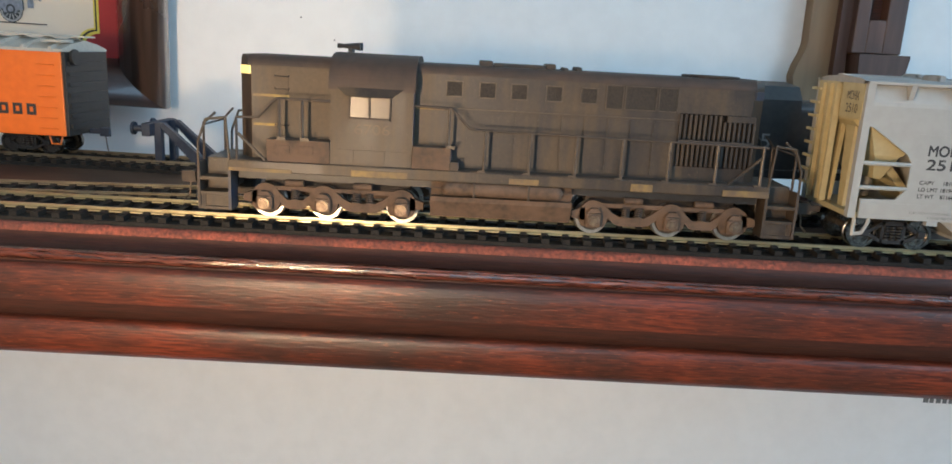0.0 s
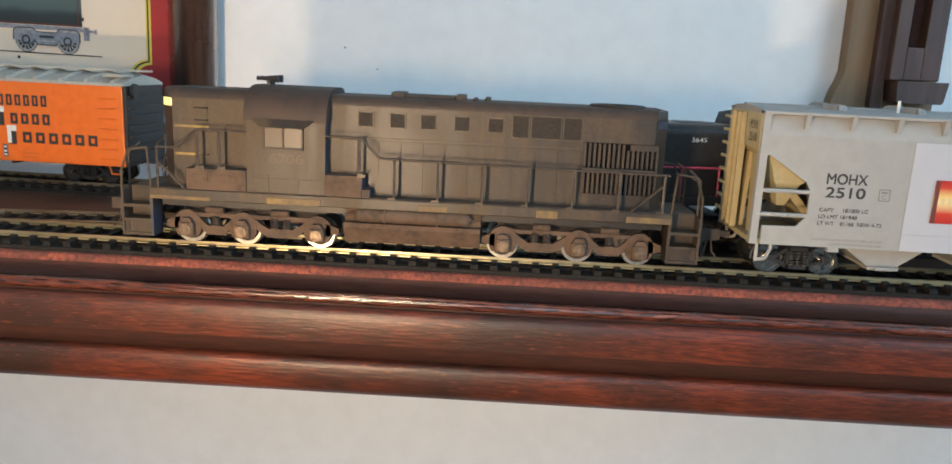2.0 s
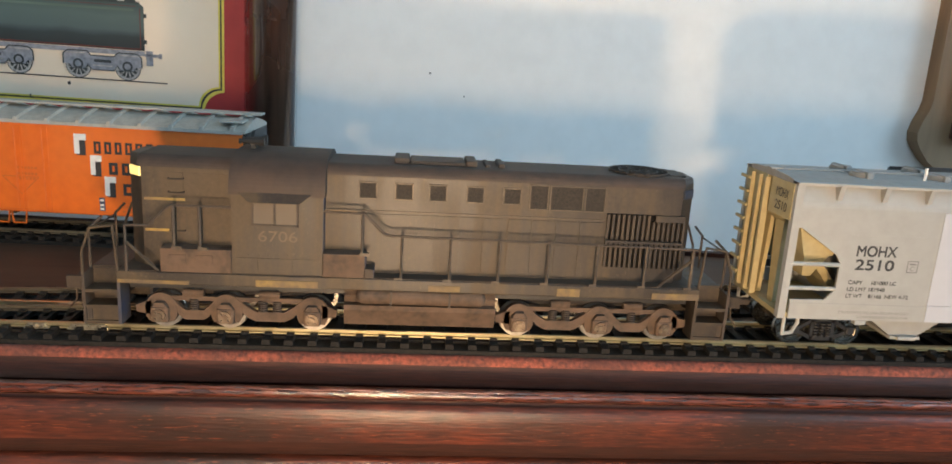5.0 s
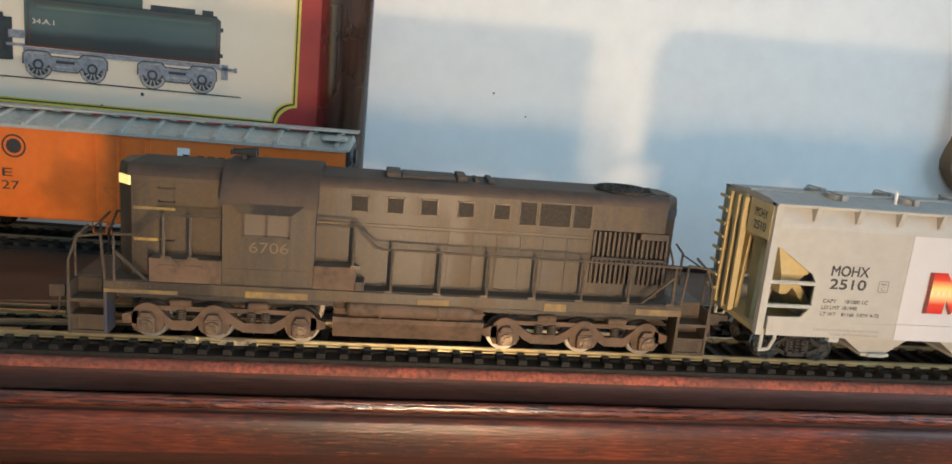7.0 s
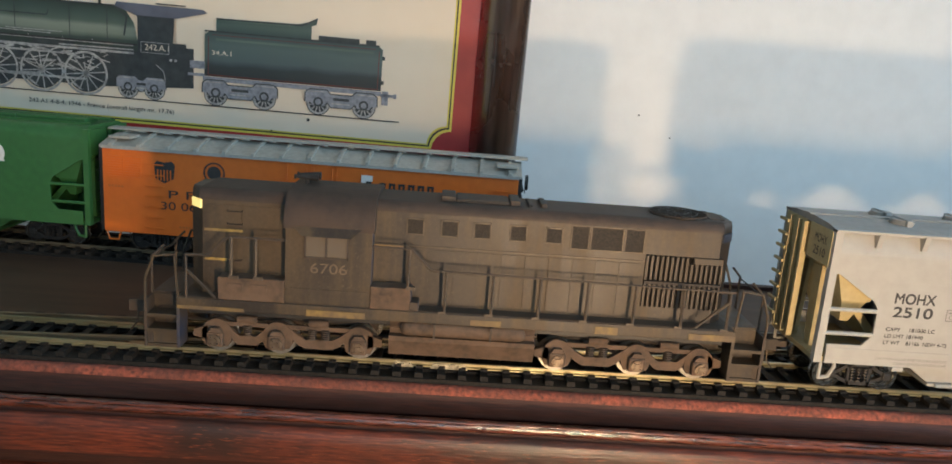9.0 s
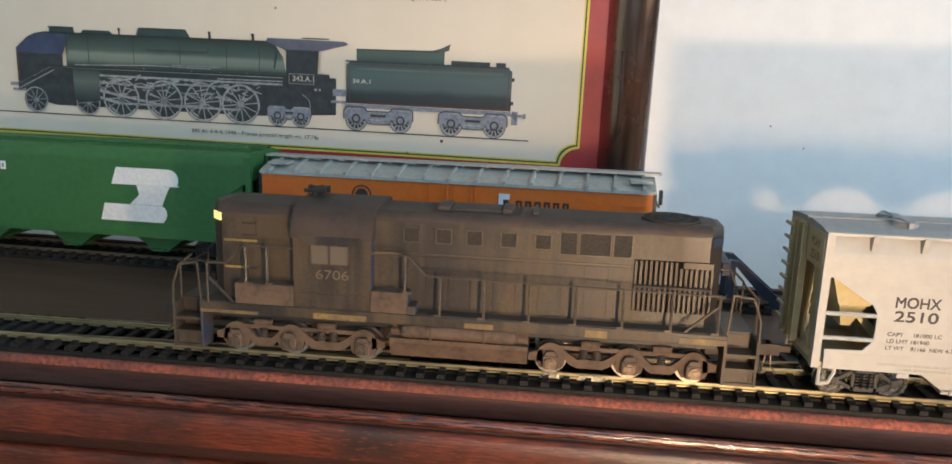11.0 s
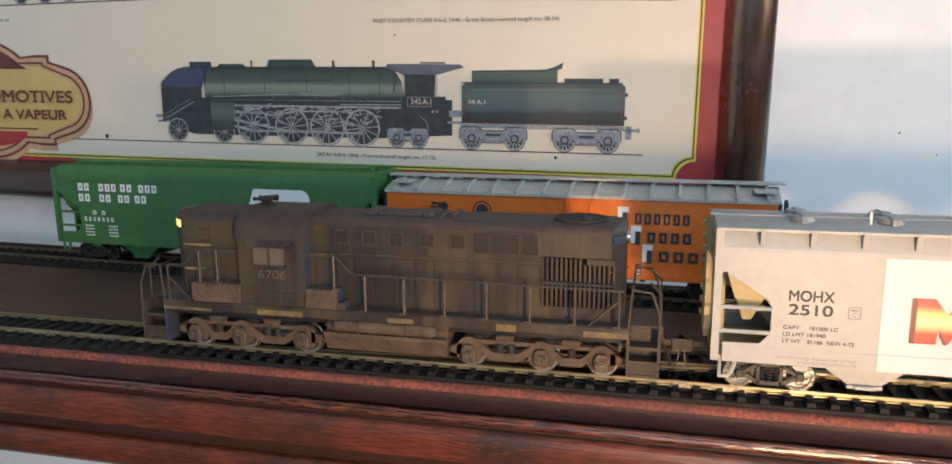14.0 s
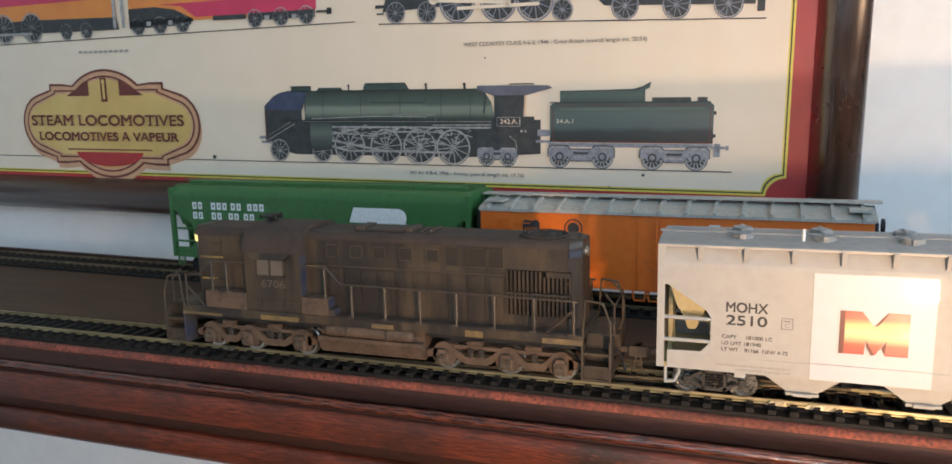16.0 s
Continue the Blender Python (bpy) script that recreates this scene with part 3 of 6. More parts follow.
def joiner(x, y, parent, long=0.009):
    bm = bmesh.new()
    for s in (-1, 1):
        prism(bm, [(x - long / 2, -0.0027), (x + long / 2, -0.0027), (x + long / 2 - 0.001, -0.0012), (x - long / 2 + 0.001, -0.0012)], "y", y + s * 0.0009 - 0.0003, y + s * 0.0009 + 0.0003)
    box(bm, x - long / 2, x + long / 2, y - 0.0014, y + 0.0014, -0.0029, -0.0025)
    for k in (-0.3, 0.0, 0.3):
        cyl(bm, (x + k * long, y - 0.0020, -0.0019), (x + k * long, y - 0.0011, -0.0019), 0.0005, 6)
    part("rail_joiner", bm, M_joiner, parent, "bright metal rail joiner")


for x, y, long in ((0.2385, -0.0088, 0.007), (0.2535, -0.0088, 0.012), (0.0165, -0.0088, 0.008), (0.2400, 0.0088, 0.008), (-0.012, -0.0088, 0.007), (0.256, branch_y(0.256) + 0.0088, 0.009)):
    joiner(x, y, front_track, long)

# back track, turned a little against the front one; its cars stand on it
BACK = pose(0, 0.0972, 0, 0, 0, -2.6)


def back(x, y):
    v = BACK @ Vector((x, y, 0))
    return v.x, v.y


rear_track = track([back(-0.45, 0.018), back(0.335, 0.018)], "rear model track along the back of the shelf", metal=M_rail_dull, sleeper=brown_tie_mesh)

# ---- bumper stop at the end of the rear track ----
stop = thing("buffer_stop", "dark blue plastic buffer stop ending the rear track", "buffer stop", m=BACK @ Matrix.Translation((0.012, 0.0, 0.0)))
for s in (-1, 1):
    y = 0.018 + s * 0.0075
    part("upright", bm_box(0.304, 0.3075, y - 0.0016, y + 0.0016, DECK_Z, 0.0165, bev=0.0003), M_bluegrey, stop)
    bm = bmesh.new()
    prism(bm, [(0.306, 0.0155), (0.3085, 0.0165), (0.328, 0.000), (0.328, -0.0048), (0.325, -0.0048)], "y", y - 0.0014, y + 0.0014)
    part("strut", bm, M_bluegrey, stop)
part("beam", bm_box(0.3005, 0.3045, 0.004, 0.032, 0.0105, 0.0165, bev=0.0004), M_bluegrey, stop)
for y in (0.0085, 0.0275):
    bm = bmesh.new()
    cyl(bm, (0.3005, y, 0.0135), (0.2955, y, 0.0135), 0.0015, 12)
    cyl(bm, (0.2955, y, 0.0135), (0.2945, y, 0.0135), 0.0030, 16)
    part("buffer", bm, M_bluegrey, stop)

# ---- rolling stock ----
R_WHEEL = 0.0053


def wheelset(parent, x, r=R_WHEEL, y=0.0078, disc_mat=None, y_mid=0.0, rim_mat=None):
    """An axle with two flanged, spoked-looking wheels; turns about its own middle."""
    w = new("wheelset")
    w.parent = parent
    w.matrix_basis = pose(x, y_mid, r + RZ)
    for s in (-1, 1):
        bm = bmesh.new()
        rim = [(r * 0.80, 0.0), (r, 0.0), (r, 0.0019), (r + 0.0004, 0.0022), (r + 0.0004, 0.0028), (r * 0.80, 0.0028)]
        n = 36
        rows = [[bm.verts.new((q * math.cos(2 * math.pi * i / n), s * (y + 0.0020 - d), q * math.sin(2 * math.pi * i / n))) for q, d in rim] for i in range(n)]
        for i in range(n):
            a, b = rows[i], rows[(i + 1) % n]
            for j in range(len(rim)):
                k = (j + 1) % len(rim)
                bm.faces.new((a[j], b[j], b[k], a[k]))
        part("tyre", bm, rim_mat or M_steel, w, "shiny metal tyre", smooth=False)
        bm = bmesh.new()
        cyl(bm, (0, s * (y + 0.0012), 0), (0, s * (y - 0.0006), 0), r * 0.81, 28)
        cyl(bm, (0, s * (y + 0.0026), 0), (0, s * (y + 0.0010), 0), r * 0.30, 14)
        for i in range(6):
            a = radians(60 * i)
            cyl(bm, (r * 0.55 * math.cos(a), s * (y + 0.0016), r * 0.55 * math.sin(a)), (r * 0.55 * math.cos(a), s * (y + 0.001), r * 0.55 * math.sin(a)), r * 0.12, 8)
        part("wheel_disc", bm, disc_mat or M_grime_dark, w)
    bm = bmesh.new()
    cyl(bm, (0, -0.0105, 0), (0, 0.0105, 0), 0.0011, 10)
    part("axle", bm, M_grime_dark, w)
    return w


WHEELS = []


def three_axle_truck(parent, axles):
    tr = new("truck")
    tr.parent = parent
    part("bolster", bm_box(axles[0] - 0.002, axles[2] + 0.002, -0.0065, 0.0065, 0.0085, 0.0125, bev=0.0005), M_grime_dark, tr)
    for s in (-1, 1):
        ya, yb = s * 0.0112, s * 0.0134
        lo, hi = min(ya, yb), max(ya, yb)
        bm = bmesh.new()
        z0, w = 0.0021, 0.0046
        for i, x in enumerate(axles):
            prism(bm, [(x - w, z0 + 0.0018), (x - w * 0.8, z0)] + [(x + w * 0.8, z0), (x + w, z0 + 0.0018)] + arc(x, 0.0063, w, 0, 180, 10), "y", lo, hi)
        for xa, xb in zip(axles, axles[1:]):
            a, b = xa + w * 0.7, xb - w * 0.7
            d = (b - a) * 0.28
            prism(bm, [(a, 0.0094), (a, 0.0064), (a + d * 0.6, 0.0036), (a + d, 0.0026), (b - d, 0.0026), (b - d * 0.6, 0.0036), (b, 0.0064), (b, 0.0094), (b - d * 0.5, 0.0072), (b - d, 0.0056), (a + d, 0.0056), (a + d * 0.5, 0.0072)], "y", lo + 0.0002, hi - 0.0002)
            prism(bm, [(a - 0.001, 0.0100), (b + 0.001, 0.0100), (b + 0.001, 0.0086), (a - 0.001, 0.0086)], "y", lo + 0.0004, hi - 0.0006)
        for e, q in ((axles[0], -1), (axles[2], 1)):
            prism(bm, [(e + q * w * 0.6, 0.0040), (e + q * (w + 0.0026), 0.0048), (e + q * (w + 0.0026), 0.0070), (e + q * w * 0.6, 0.0085)], "y", lo, hi)
        part("side_frame", bm, M_rust, tr, "dusty brown cast side frame")
        for x in axles:
            bm = bmesh.new()
            box(bm, x - 0.0026, x + 0.0026, s * 0.0146 - 0.0010, s * 0.0146 + 0.0010, 0.0022, 0.0070, bev=0.0006)
            cap = bmesh.new()
            cyl(cap, (x, s * 0.0150, 0.0046), (x, s * 0.0163, 0.0046), 0.0019, 16)
            cyl(cap, (x, s * 0.0150, 0.0046), (x, s * 0.0167, 0.0046), 0.0010, 12)
            for a in range(4):
                q = radians(45 + 90 * a)
                cyl(cap, (x + 0.0014 * math.cos(q), s * 0.0162, 0.0046 + 0.0014 * math.sin(q)), (x + 0.0014 * math.cos(q), s * 0.0168, 0.0046 + 0.0014 * math.sin(q)), 0.0003, 6)
            prism(bm, [(x - 0.0022, 0.0070), (x + 0.0022, 0.0070), (x + 0.0012, 0.0084), (x - 0.0012, 0.0084)], "y", s * 0.0146 - 0.0008, s * 0.0146 + 0.0008)
            part("journal_box", bm, M_rust, tr)
            part("journal_cap", cap, M_metal, tr, "worn bright journal cover")
        for xa, xb in zip(axles, axles[1:]):
            for q in (-0.0021, 0.0021) if xb - xa > 0.022 else (0.0,):
                bm = bmesh.new()
                for j in range(5):
                    cyl(bm, ((xa + xb) / 2 + q, s * 0.0128, 0.0058 + j * 0.0007), ((xa + xb) / 2 + q, s * 0.0128, 0.0062 + j * 0.0007), 0.0014, 12)
                part("coil_spring", bm, M_grime_dark, tr)
            part("brake_cylinder", tube_bm([((xa + xb) / 2 - 0.003, s * 0.0132, 0.0112), ((xa + xb) / 2 + 0.003, s * 0.0132, 0.0112)], 0.0011, 10), M_rust, tr)
    for x in axles:
        WHEELS.append((wheelset(tr, x), x, R_WHEEL))
    return tr


def two_axle_truck(parent, xc, half=0.0092, r=0.0050, y_mid=0.0, material=None, spin=True):
    material = material or M_black
    tr = new("truck")
    tr.parent = parent
    tr.matrix_basis = pose(0, y_mid, 0)
    for s in (-1, 1):
        bm = bmesh.new()
        y0, y1 = sorted((s * 0.0110, s * 0.0122))
        for q in (-1, 1):
            a, b = xc + q * (half - 0.0012), xc + q * 0.0034
            prism(bm, [(a, 0.0058), (b, 0.0088), (b, 0.0074), (a, 0.0046)], "y", y0, y1)
            prism(bm, [(a, 0.0046), (b, 0.0026), (b, 0.0012), (a, 0.0036)], "y", y0, y1)
            prism(bm, [(xc + q * 0.0030, 0.0088), (xc + q * 0.0040, 0.0088), (xc + q * 0.0040, 0.0012), (xc + q * 0.0030, 0.0012)], "y", y0, y1)
        box(bm, xc - 0.0034, xc + 0.0034, y0, y1, 0.0074, 0.0088)
        box(bm, xc - 0.0034, xc + 0.0034, y0, y1, 0.0012, 0.0024)
        part("side_frame", bm, material, tr)
        for q in (-0.0022, 0.0, 0.0022):
            bm = bmesh.new()
            for j in range(5):
                cyl(bm, (xc + q, s * 0.0118, 0.0026 + j * 0.0010), (xc + q, s * 0.0118, 0.0031 + j * 0.0010), 0.0010, 10)
            part("coil_spring", bm, material, tr)
        for q in (-half, half):
            part("journal_box", bm_box(xc + q - 0.0013, xc + q + 0.0013, s * 0.0119 - 0.0009, s * 0.0119 + 0.0009, 0.0034, 0.0060, bev=0.0004), material, tr)
    part("bolster", bm_box(xc - 0.003, xc + 0.003, -0.0110, 0.0110, 0.0050, 0.0088, bev=0.0004), material, tr)
    for q in (-half, half):
        w = wheelset(tr, xc + q, r, disc_mat=M_chrome if spin else M_black, rim_mat=M_chrome)
        if spin:
            WHEELS.append((w, xc + q, r))
    return tr


def coupler(parent, x, way, y=0.0, material=None):
    """Knuckle coupler with its air hose and pin."""
    bm = bmesh.new()
    box(bm, *sorted((x, x + way * 0.0065)), y - 0.0012, y + 0.0012, 0.0086, 0.0108, bev=0.0003)
    prism(bm, [(x + way * 0.006, y - 0.0024), (x + way * 0.0105, y - 0.0026), (x + way * 0.0108, y - 0.0012), (x + way * 0.008, y - 0.0006), (x + way * 0.0085, y + 0.0022), (x + way * 0.006, y + 0.0024)], "z", 0.0078, 0.0116)
    cp = part("coupler", bm, material or M_grime_dark, parent)
    part("trip_pin", tube_bm([(x + way * 0.008, y - 0.001, 0.008), (x + way * 0.0085, y - 0.001, 0.0035), (x + way * 0.010, y - 0.003, 0.0014)], 0.0003, 6), M_metal, cp)
    return cp


# ---- diesel locomotive ----
loco = thing("diesel_locomotive", "heavily weathered brown-grey six-axle model diesel locomotive on the front track", "locomotive")
bm = bmesh.new()
box(bm, 0.0, 0.1735, -0.0175, 0.0175, 0.0150, 0.0186, bev=0.0003)
part("frame_sill", bm, M_grime, loco, "grimy walkway sill with worn yellow edge")
for x0, x1, z0, z1 in ((0.0004, 0.0205, 0.0151, 0.0162), (0.0395, 0.0575, 0.0152, 0.0172), (0.0900, 0.0995, 0.0154, 0.0172), (0.1290, 0.1360, 0.0152, 0.0176), (0.1585, 0.1733, 0.0152, 0.0172)):
    for s in (-1, 1):
        part("yellow_stripe", bm_box(x0, x1, s * 0.01765 - 0.0001, s * 0.01765 + 0.0001, z0, z1), M_yellow_dim, loco)


def hood_outline(half, top, r, base=0.0186):
    return [(-half, base), (half, base)] + [(p[0], p[1]) for p in arc(half - r, top - r * 0.8, r, 0, 90, 6)] + [(p[0], p[1]) for p in arc(-half + r, top - r * 0.8, r, 90, 180, 6)]


def hood(x0, x1, half, top, r, chamfer_x=None, ch=0.0045, base=0.0186):
    """Hood body with the two vertical corners of one end cut off."""
    bm = bmesh.new()
    out = hood_outline(half, top, r, base)
    secs = [(x0, 1.0), (x1, 1.0)]
    if chamfer_x == "lo":
        secs = [(x0, (half - ch) / half), (x0 + ch, 1.0), (x1, 1.0)]
    if chamfer_x == "hi":
        secs = [(x0, 1.0), (x1 - ch, 1.0), (x1, (half - ch) / half)]
    rows = [[bm.verts.new((x, y * k, z)) for y, z in out] for x, k in secs]
    for a, b in zip(rows, rows[1:]):
        for j in range(len(out)):
            i = (j + 1) % len(out)
            bm.faces.new((a[j], b[j], b[i], a[i]))
    bm.faces.new(rows[0])
    bm.faces.new(rows[-1][::-1])
    return bm


part("short_hood", hood(0.0018, 0.0330, 0.0115, 0.0508, 0.0035, "lo"), M_grime, loco, "short hood with faded yellow stripes")
part("long_hood", hood(0.0586, 0.1712, 0.0115, 0.0508, 0.0030, "hi"), M_grime, loco, "long hood streaked with soot and dust")
part("hood_roof", bm_box(0.0588, 0.1440, -0.0085, 0.0085, 0.0505, 0.0516, bev=0.0004), M_grime_dark, loco)
part("short_hood_roof", bm_box(0.0050, 0.0328, -0.0085, 0.0085, 0.0505, 0.0514, bev=0.0004), M_roofgrime, loco)
# soot-dark shells over the upper hood edges and a black underbody
for x0, x1, half, top, r in ((0.0052, 0.0326, 0.01165, 0.0510, 0.0036), (0.0587, 0.1672, 0.01165, 0.0510, 0.0031)):
    out = [p for p in hood_outline(half, top, r, 0.0484) if p[1] > 0.0483]
    bm = bmesh.new()
    prism(bm, out, "x", x0, x1)
    part("roof_edge", bm, M_roofgrime, loco, "soot-dark curved roof edge")
part("walkway", bm_box(0.0008, 0.1727, -0.0168, 0.0168, 0.0185, 0.0188), M_grime_dark, loco, "dark grimy walkway plate")
part("underbody", bm_box(0.0020, 0.1715, -0.0122, 0.0122, 0.0120, 0.0151), M_black, loco)
for s in (-1, 1):
    part("box_side", bm_box(0.0735, 0.0737, *sorted((s * 0.0120, s * 0.0170)), 0.0187, 0.0214), M_blue, loco, "worn blue paint")
    part("box_side", bm_box(0.0710, 0.0712, *sorted((s * 0.0120, s * 0.0170)), 0.0216, 0.0257), M_blue, loco, "worn blue paint")
    part("cab_edge", bm_box(0.0586, 0.0588, *sorted((s * 0.0118, s * 0.0165)), 0.0260, 0.0425), M_blue, loco, "worn blue paint")
# cab
bm = bmesh.new()
prism(bm, [(-0.0166, 0.0186), (0.0166, 0.0186), (0.0166, 0.0432), (0.0150, 0.0470), (-0.0150, 0.0470), (-0.0166, 0.0432)], "x", 0.0326, 0.0586)
cab = part("cab", bm, M_grime, loco, "cab with a number and a two-pane side window")
bm = bmesh.new()
prism(bm, [(math.copysign(abs(math.cos(radians(q))) ** 0.62, math.cos(radians(q))) * 0.0172, 0.0424 + 0.0112 * math.sin(radians(q)) ** 0.85) for q in range(0, 181, 6)], "x", 0.0320, 0.0592)
part("roof", bm, M_roofgrime, cab, "brown curved cab roof")
for s in (-1, 1):
    bm = bmesh.new()
    y = s * 0.0168
    for x0, x1, z0, z1 in ((0.0383, 0.0389, 0.0335, 0.0408), (0.0511, 0.0517, 0.0335, 0.0408), (0.0446, 0.0453, 0.0335, 0.0408), (0.0383, 0.0517, 0.0333, 0.0340), (0.0383, 0.0517, 0.0402, 0.0408)):
        box(bm, x0, x1, y - 0.0005, y + 0.0005, z0, z1)
    win = part("window_frame", bm, M_grime_dark, cab, "dark window frame")
    for x0, x1 in ((0.0389, 0.0446), (0.0453, 0.0511)):
        part("pane", bm_box(x0, x1, y - 0.00025, y + 0.00015, 0.0340, 0.0402), M_glass, win)
    bm = bmesh.new()
    prism(bm, [(0.0345, 0.0432), (0.0555, 0.0432), (0.0522, 0.0406), (0.0378, 0.0406)], "y", *sorted((s * 0.0166, s * 0.0188)))
    for v in bm.verts:
        if abs(v.co.y) > 0.018 and v.co.z > 0.042:
            v.co.y = s * 0.0172
    part("awning", bm, M_grime, cab, "sloping window awning")
    for x0, x1 in ((0.0332, 0.0400), (0.0402, 0.0500), (0.0502, 0.0582)):
        part("door_panel", bm_box(x0, x1, s * 0.0167 - 0.0001, s * 0.0167 + 0.0001, 0.0190, 0.0236), M_grime, cab)
    bm = bmesh.new()
    for i in range(9):
        cyl(bm, (0.0345 + i * 0.0028, s * 0.0166, 0.0245), (0.0345 + i * 0.0028, s * 0.0169, 0.0245), 0.0002, 6)
    part("rivet_row", bm, M_grime, cab)
M_number = mat("faded_number", (0.150, 0.110, 0.068), (0.085, 0.064, 0.044), 0.6, grain=900, bump=0, patch=160, dirt=(0.12, 0.088, 0.06), dirt_amount=0.8)
lettering("cab_number", "6706", 0.0402, -0.01672, 0.0287, 0.0032, 0.0112, M_number, cab)
lettering("cab_number", "6706", -0.0402, 0.0, 0.0, 0.0032, 0.0112, M_number, cab).matrix_basis = pose(0.011, 0.01672, 0.0287, 0, 0, 180)
# walkway boxes, hood doors, vents, louvres, rails on both sides
for s in (-1, 1):
    y0, y1 = sorted((s * 0.0116, s * 0.0172))
    part("battery_box", bm_box(0.0124, 0.0325, y0, y1, 0.0186, 0.0258, bev=0.0003), M_rust, loco, "dusty box on the walkway")
    for x in (0.0150, 0.0225):
        part("box_lid", bm_box(x, x + 0.0048, s * 0.0173 - 0.0002, s * 0.0173 + 0.0002, 0.0215, 0.0240, bev=0.0001), M_rust, loco)
    part("step_box", bm_box(0.0587, 0.0710, y0, y1, 0.0186, 0.0258, bev=0.0003), M_rust, loco)
    part("step_box", bm_box(0.0710, 0.0735, y0, y1, 0.0186, 0.0215, bev=0.0002), M_grime_dark, loco)
    f = s * 0.0116
    for x in (0.0687, 0.0793, 0.0894, 0.1006, 0.1117):
        bm = bmesh.new()
        for a in ((x - 0.0003, x + 0.0052, 0.0416, 0.0420), (x - 0.0003, x + 0.0052, 0.0464, 0.0468), (x - 0.0003, x + 0.0001, 0.0416, 0.0468), (x + 0.0048, x + 0.0052, 0.0416, 0.0468)):
            box(bm, a[0], a[1], f - 0.0003, f + 0.0003, a[2], a[3])
        v = part("vent", bm, M_worn, loco, "square screened vent")
        part("screen", bm_box(x, x + 0.0049, f - 0.00012, f + 0.00012, 0.0419, 0.0465), M_screen, v)
    for x0, x1 in ((0.1195, 0.1252), (0.1257, 0.1359), (0.1364, 0.1426)):
        bm = bmesh.new()
        for a in ((x0, x1, 0.0404, 0.0407), (x0, x1, 0.0477, 0.0480), (x0, x0 + 0.0003, 0.0404, 0.0480), (x1 - 0.0003, x1, 0.0404, 0.0480)):
            box(bm, a[0], a[1], f - 0.0003, f + 0.0003, a[2], a[3])
        v = part("intake_grille", bm, M_worn, loco, "fine mesh air intake")
        part("screen", bm_box(x0 + 0.0002, x1 - 0.0002, f - 0.00012, f + 0.00012, 0.0406, 0.0478), M_screen, v)
    # Flat plate on the hood; its colour gives the shutter gaps their shade.
    rad = part("radiator_back", bm_box(0.1436, 0.1681, f - 0.0001, f + 0.0001, 0.0233, 0.0403), M_void, loco, "near-black plate painted as shade between the shutters")
    n = 16
    for i in range(n):
        x = 0.1440 + 0.0237 * i / (n - 1)
        for z0, z1 in ((0.0236, 0.0312), (0.0322, 0.0401 if i < 9 else 0.0381)):
            part("shutter", bm_box(x - 0.00040, x + 0.00040, f - 0.0009, f + 0.0009, z0, z1), M_grime, rad)
    part("shutter_bar", bm_box(0.1436, 0.1681, f - 0.0012, f + 0.0012, 0.0312, 0.0320), M_grime_dark, rad)
    part("name_plate", bm_box(0.1588, 0.1680, f - 0.0007, f + 0.0007, 0.0382, 0.0402), M_grime, loco)
    for i in range(11):
        x = 0.0615 + 0.0074 * i
        part("hood_door", bm_box(x, x + 0.0068, f - 0.00022, f + 0.00022, 0.0200 if i > 1 else 0.0262, 0.0372), M_grime, loco)
        if i % 2:
            part("latch", bm_box(x + 0.0004, x + 0.0010, f - 0.0004, f + 0.0004, 0.0280, 0.0300), M_grime, loco)
    bm = bmesh.new()
    box(bm, 0.0588, 0.1435, f - 0.0003, f + 0.0003, 0.0378, 0.0382)
    part("belt_rail", bm, M_worn, loco)
    for x0, x1, z in ((0.0038 + 0.0030, 0.0184, 0.0390), (0.0038 + 0.003, 0.0150, 0.0297), (0.0588, 0.0680, 0.0376)):
        part("hood_stripe", bm_box(x0, x1, s * 0.01153 - 0.00004, s * 0.01153 + 0.00004, z - 0.0004, z + 0.0004), M_yellow, loco)
    for x0, x1 in ((0.0075, 0.0180), (0.0185, 0.0320)):
        part("hood_door", bm_box(x0, x1, f - 0.00012, f + 0.00012, 0.0405, 0.0470), M_grime, loco)
    for z in (0.0300, 0.0415, 0.0455):
        part("grab_iron", tube_bm([(0.0140, f, z), (0.0140, f + s * 0.0007, z - 0.0004), (0.0183, f + s * 0.0007, z - 0.0004), (0.0183, f, z)], 0.00022, 5), M_grime_dark, loco)
    # handrails
    r = 0.00042
    yr = s * 0.0172
    posts = (0.0817, 0.0961, 0.1107, 0.1255, 0.1404, 0.1555, 0.1700)
    part("handrail", tube_bm([(0.0590, yr, 0.0385), (0.0708, yr, 0.0383), (0.0765, yr, 0.0325), (0.0785, yr, 0.0320), (0.1715, yr, 0.0312)], r), M_grime_dark, loco, "thin dark handrail")
    for x in posts:
        bm = tube_bm([(x, yr, 0.0186), (x, yr, 0.0316)], 0.0005)
        box(bm, x - 0.0019, x + 0.0005, yr - 0.0005, yr + 0.0004, 0.0186, 0.0193)
        part("stanchion", bm, M_worn, loco)
    for x, z0, z1 in ((0.0701, 0.0256, 0.0384), (0.0165, 0.0256, 0.0385), (0.0238, 0.0256, 0.0385)):
        bm = tube_bm([(x, yr, z0), (x, yr, z1)], 0.0005)
        box(bm, x - 0.0006, x + 0.0022, yr - 0.0006, yr + 0.0004, z0, z0 + 0.001)
        part("stanchion", bm, M_worn, loco)
    part("handrail", tube_bm([(0.0030, yr, 0.0322), (0.0098, yr, 0.0324), (0.0145, yr, 0.0376), (0.0160, yr, 0.0385), (0.0326, yr, 0.0385)], r), M_grime_dark, loco)
    part("handrail", tube_bm([(0.0030, yr, 0.0186), (0.0030, yr, 0.0322)], r), M_grime_dark, loco)
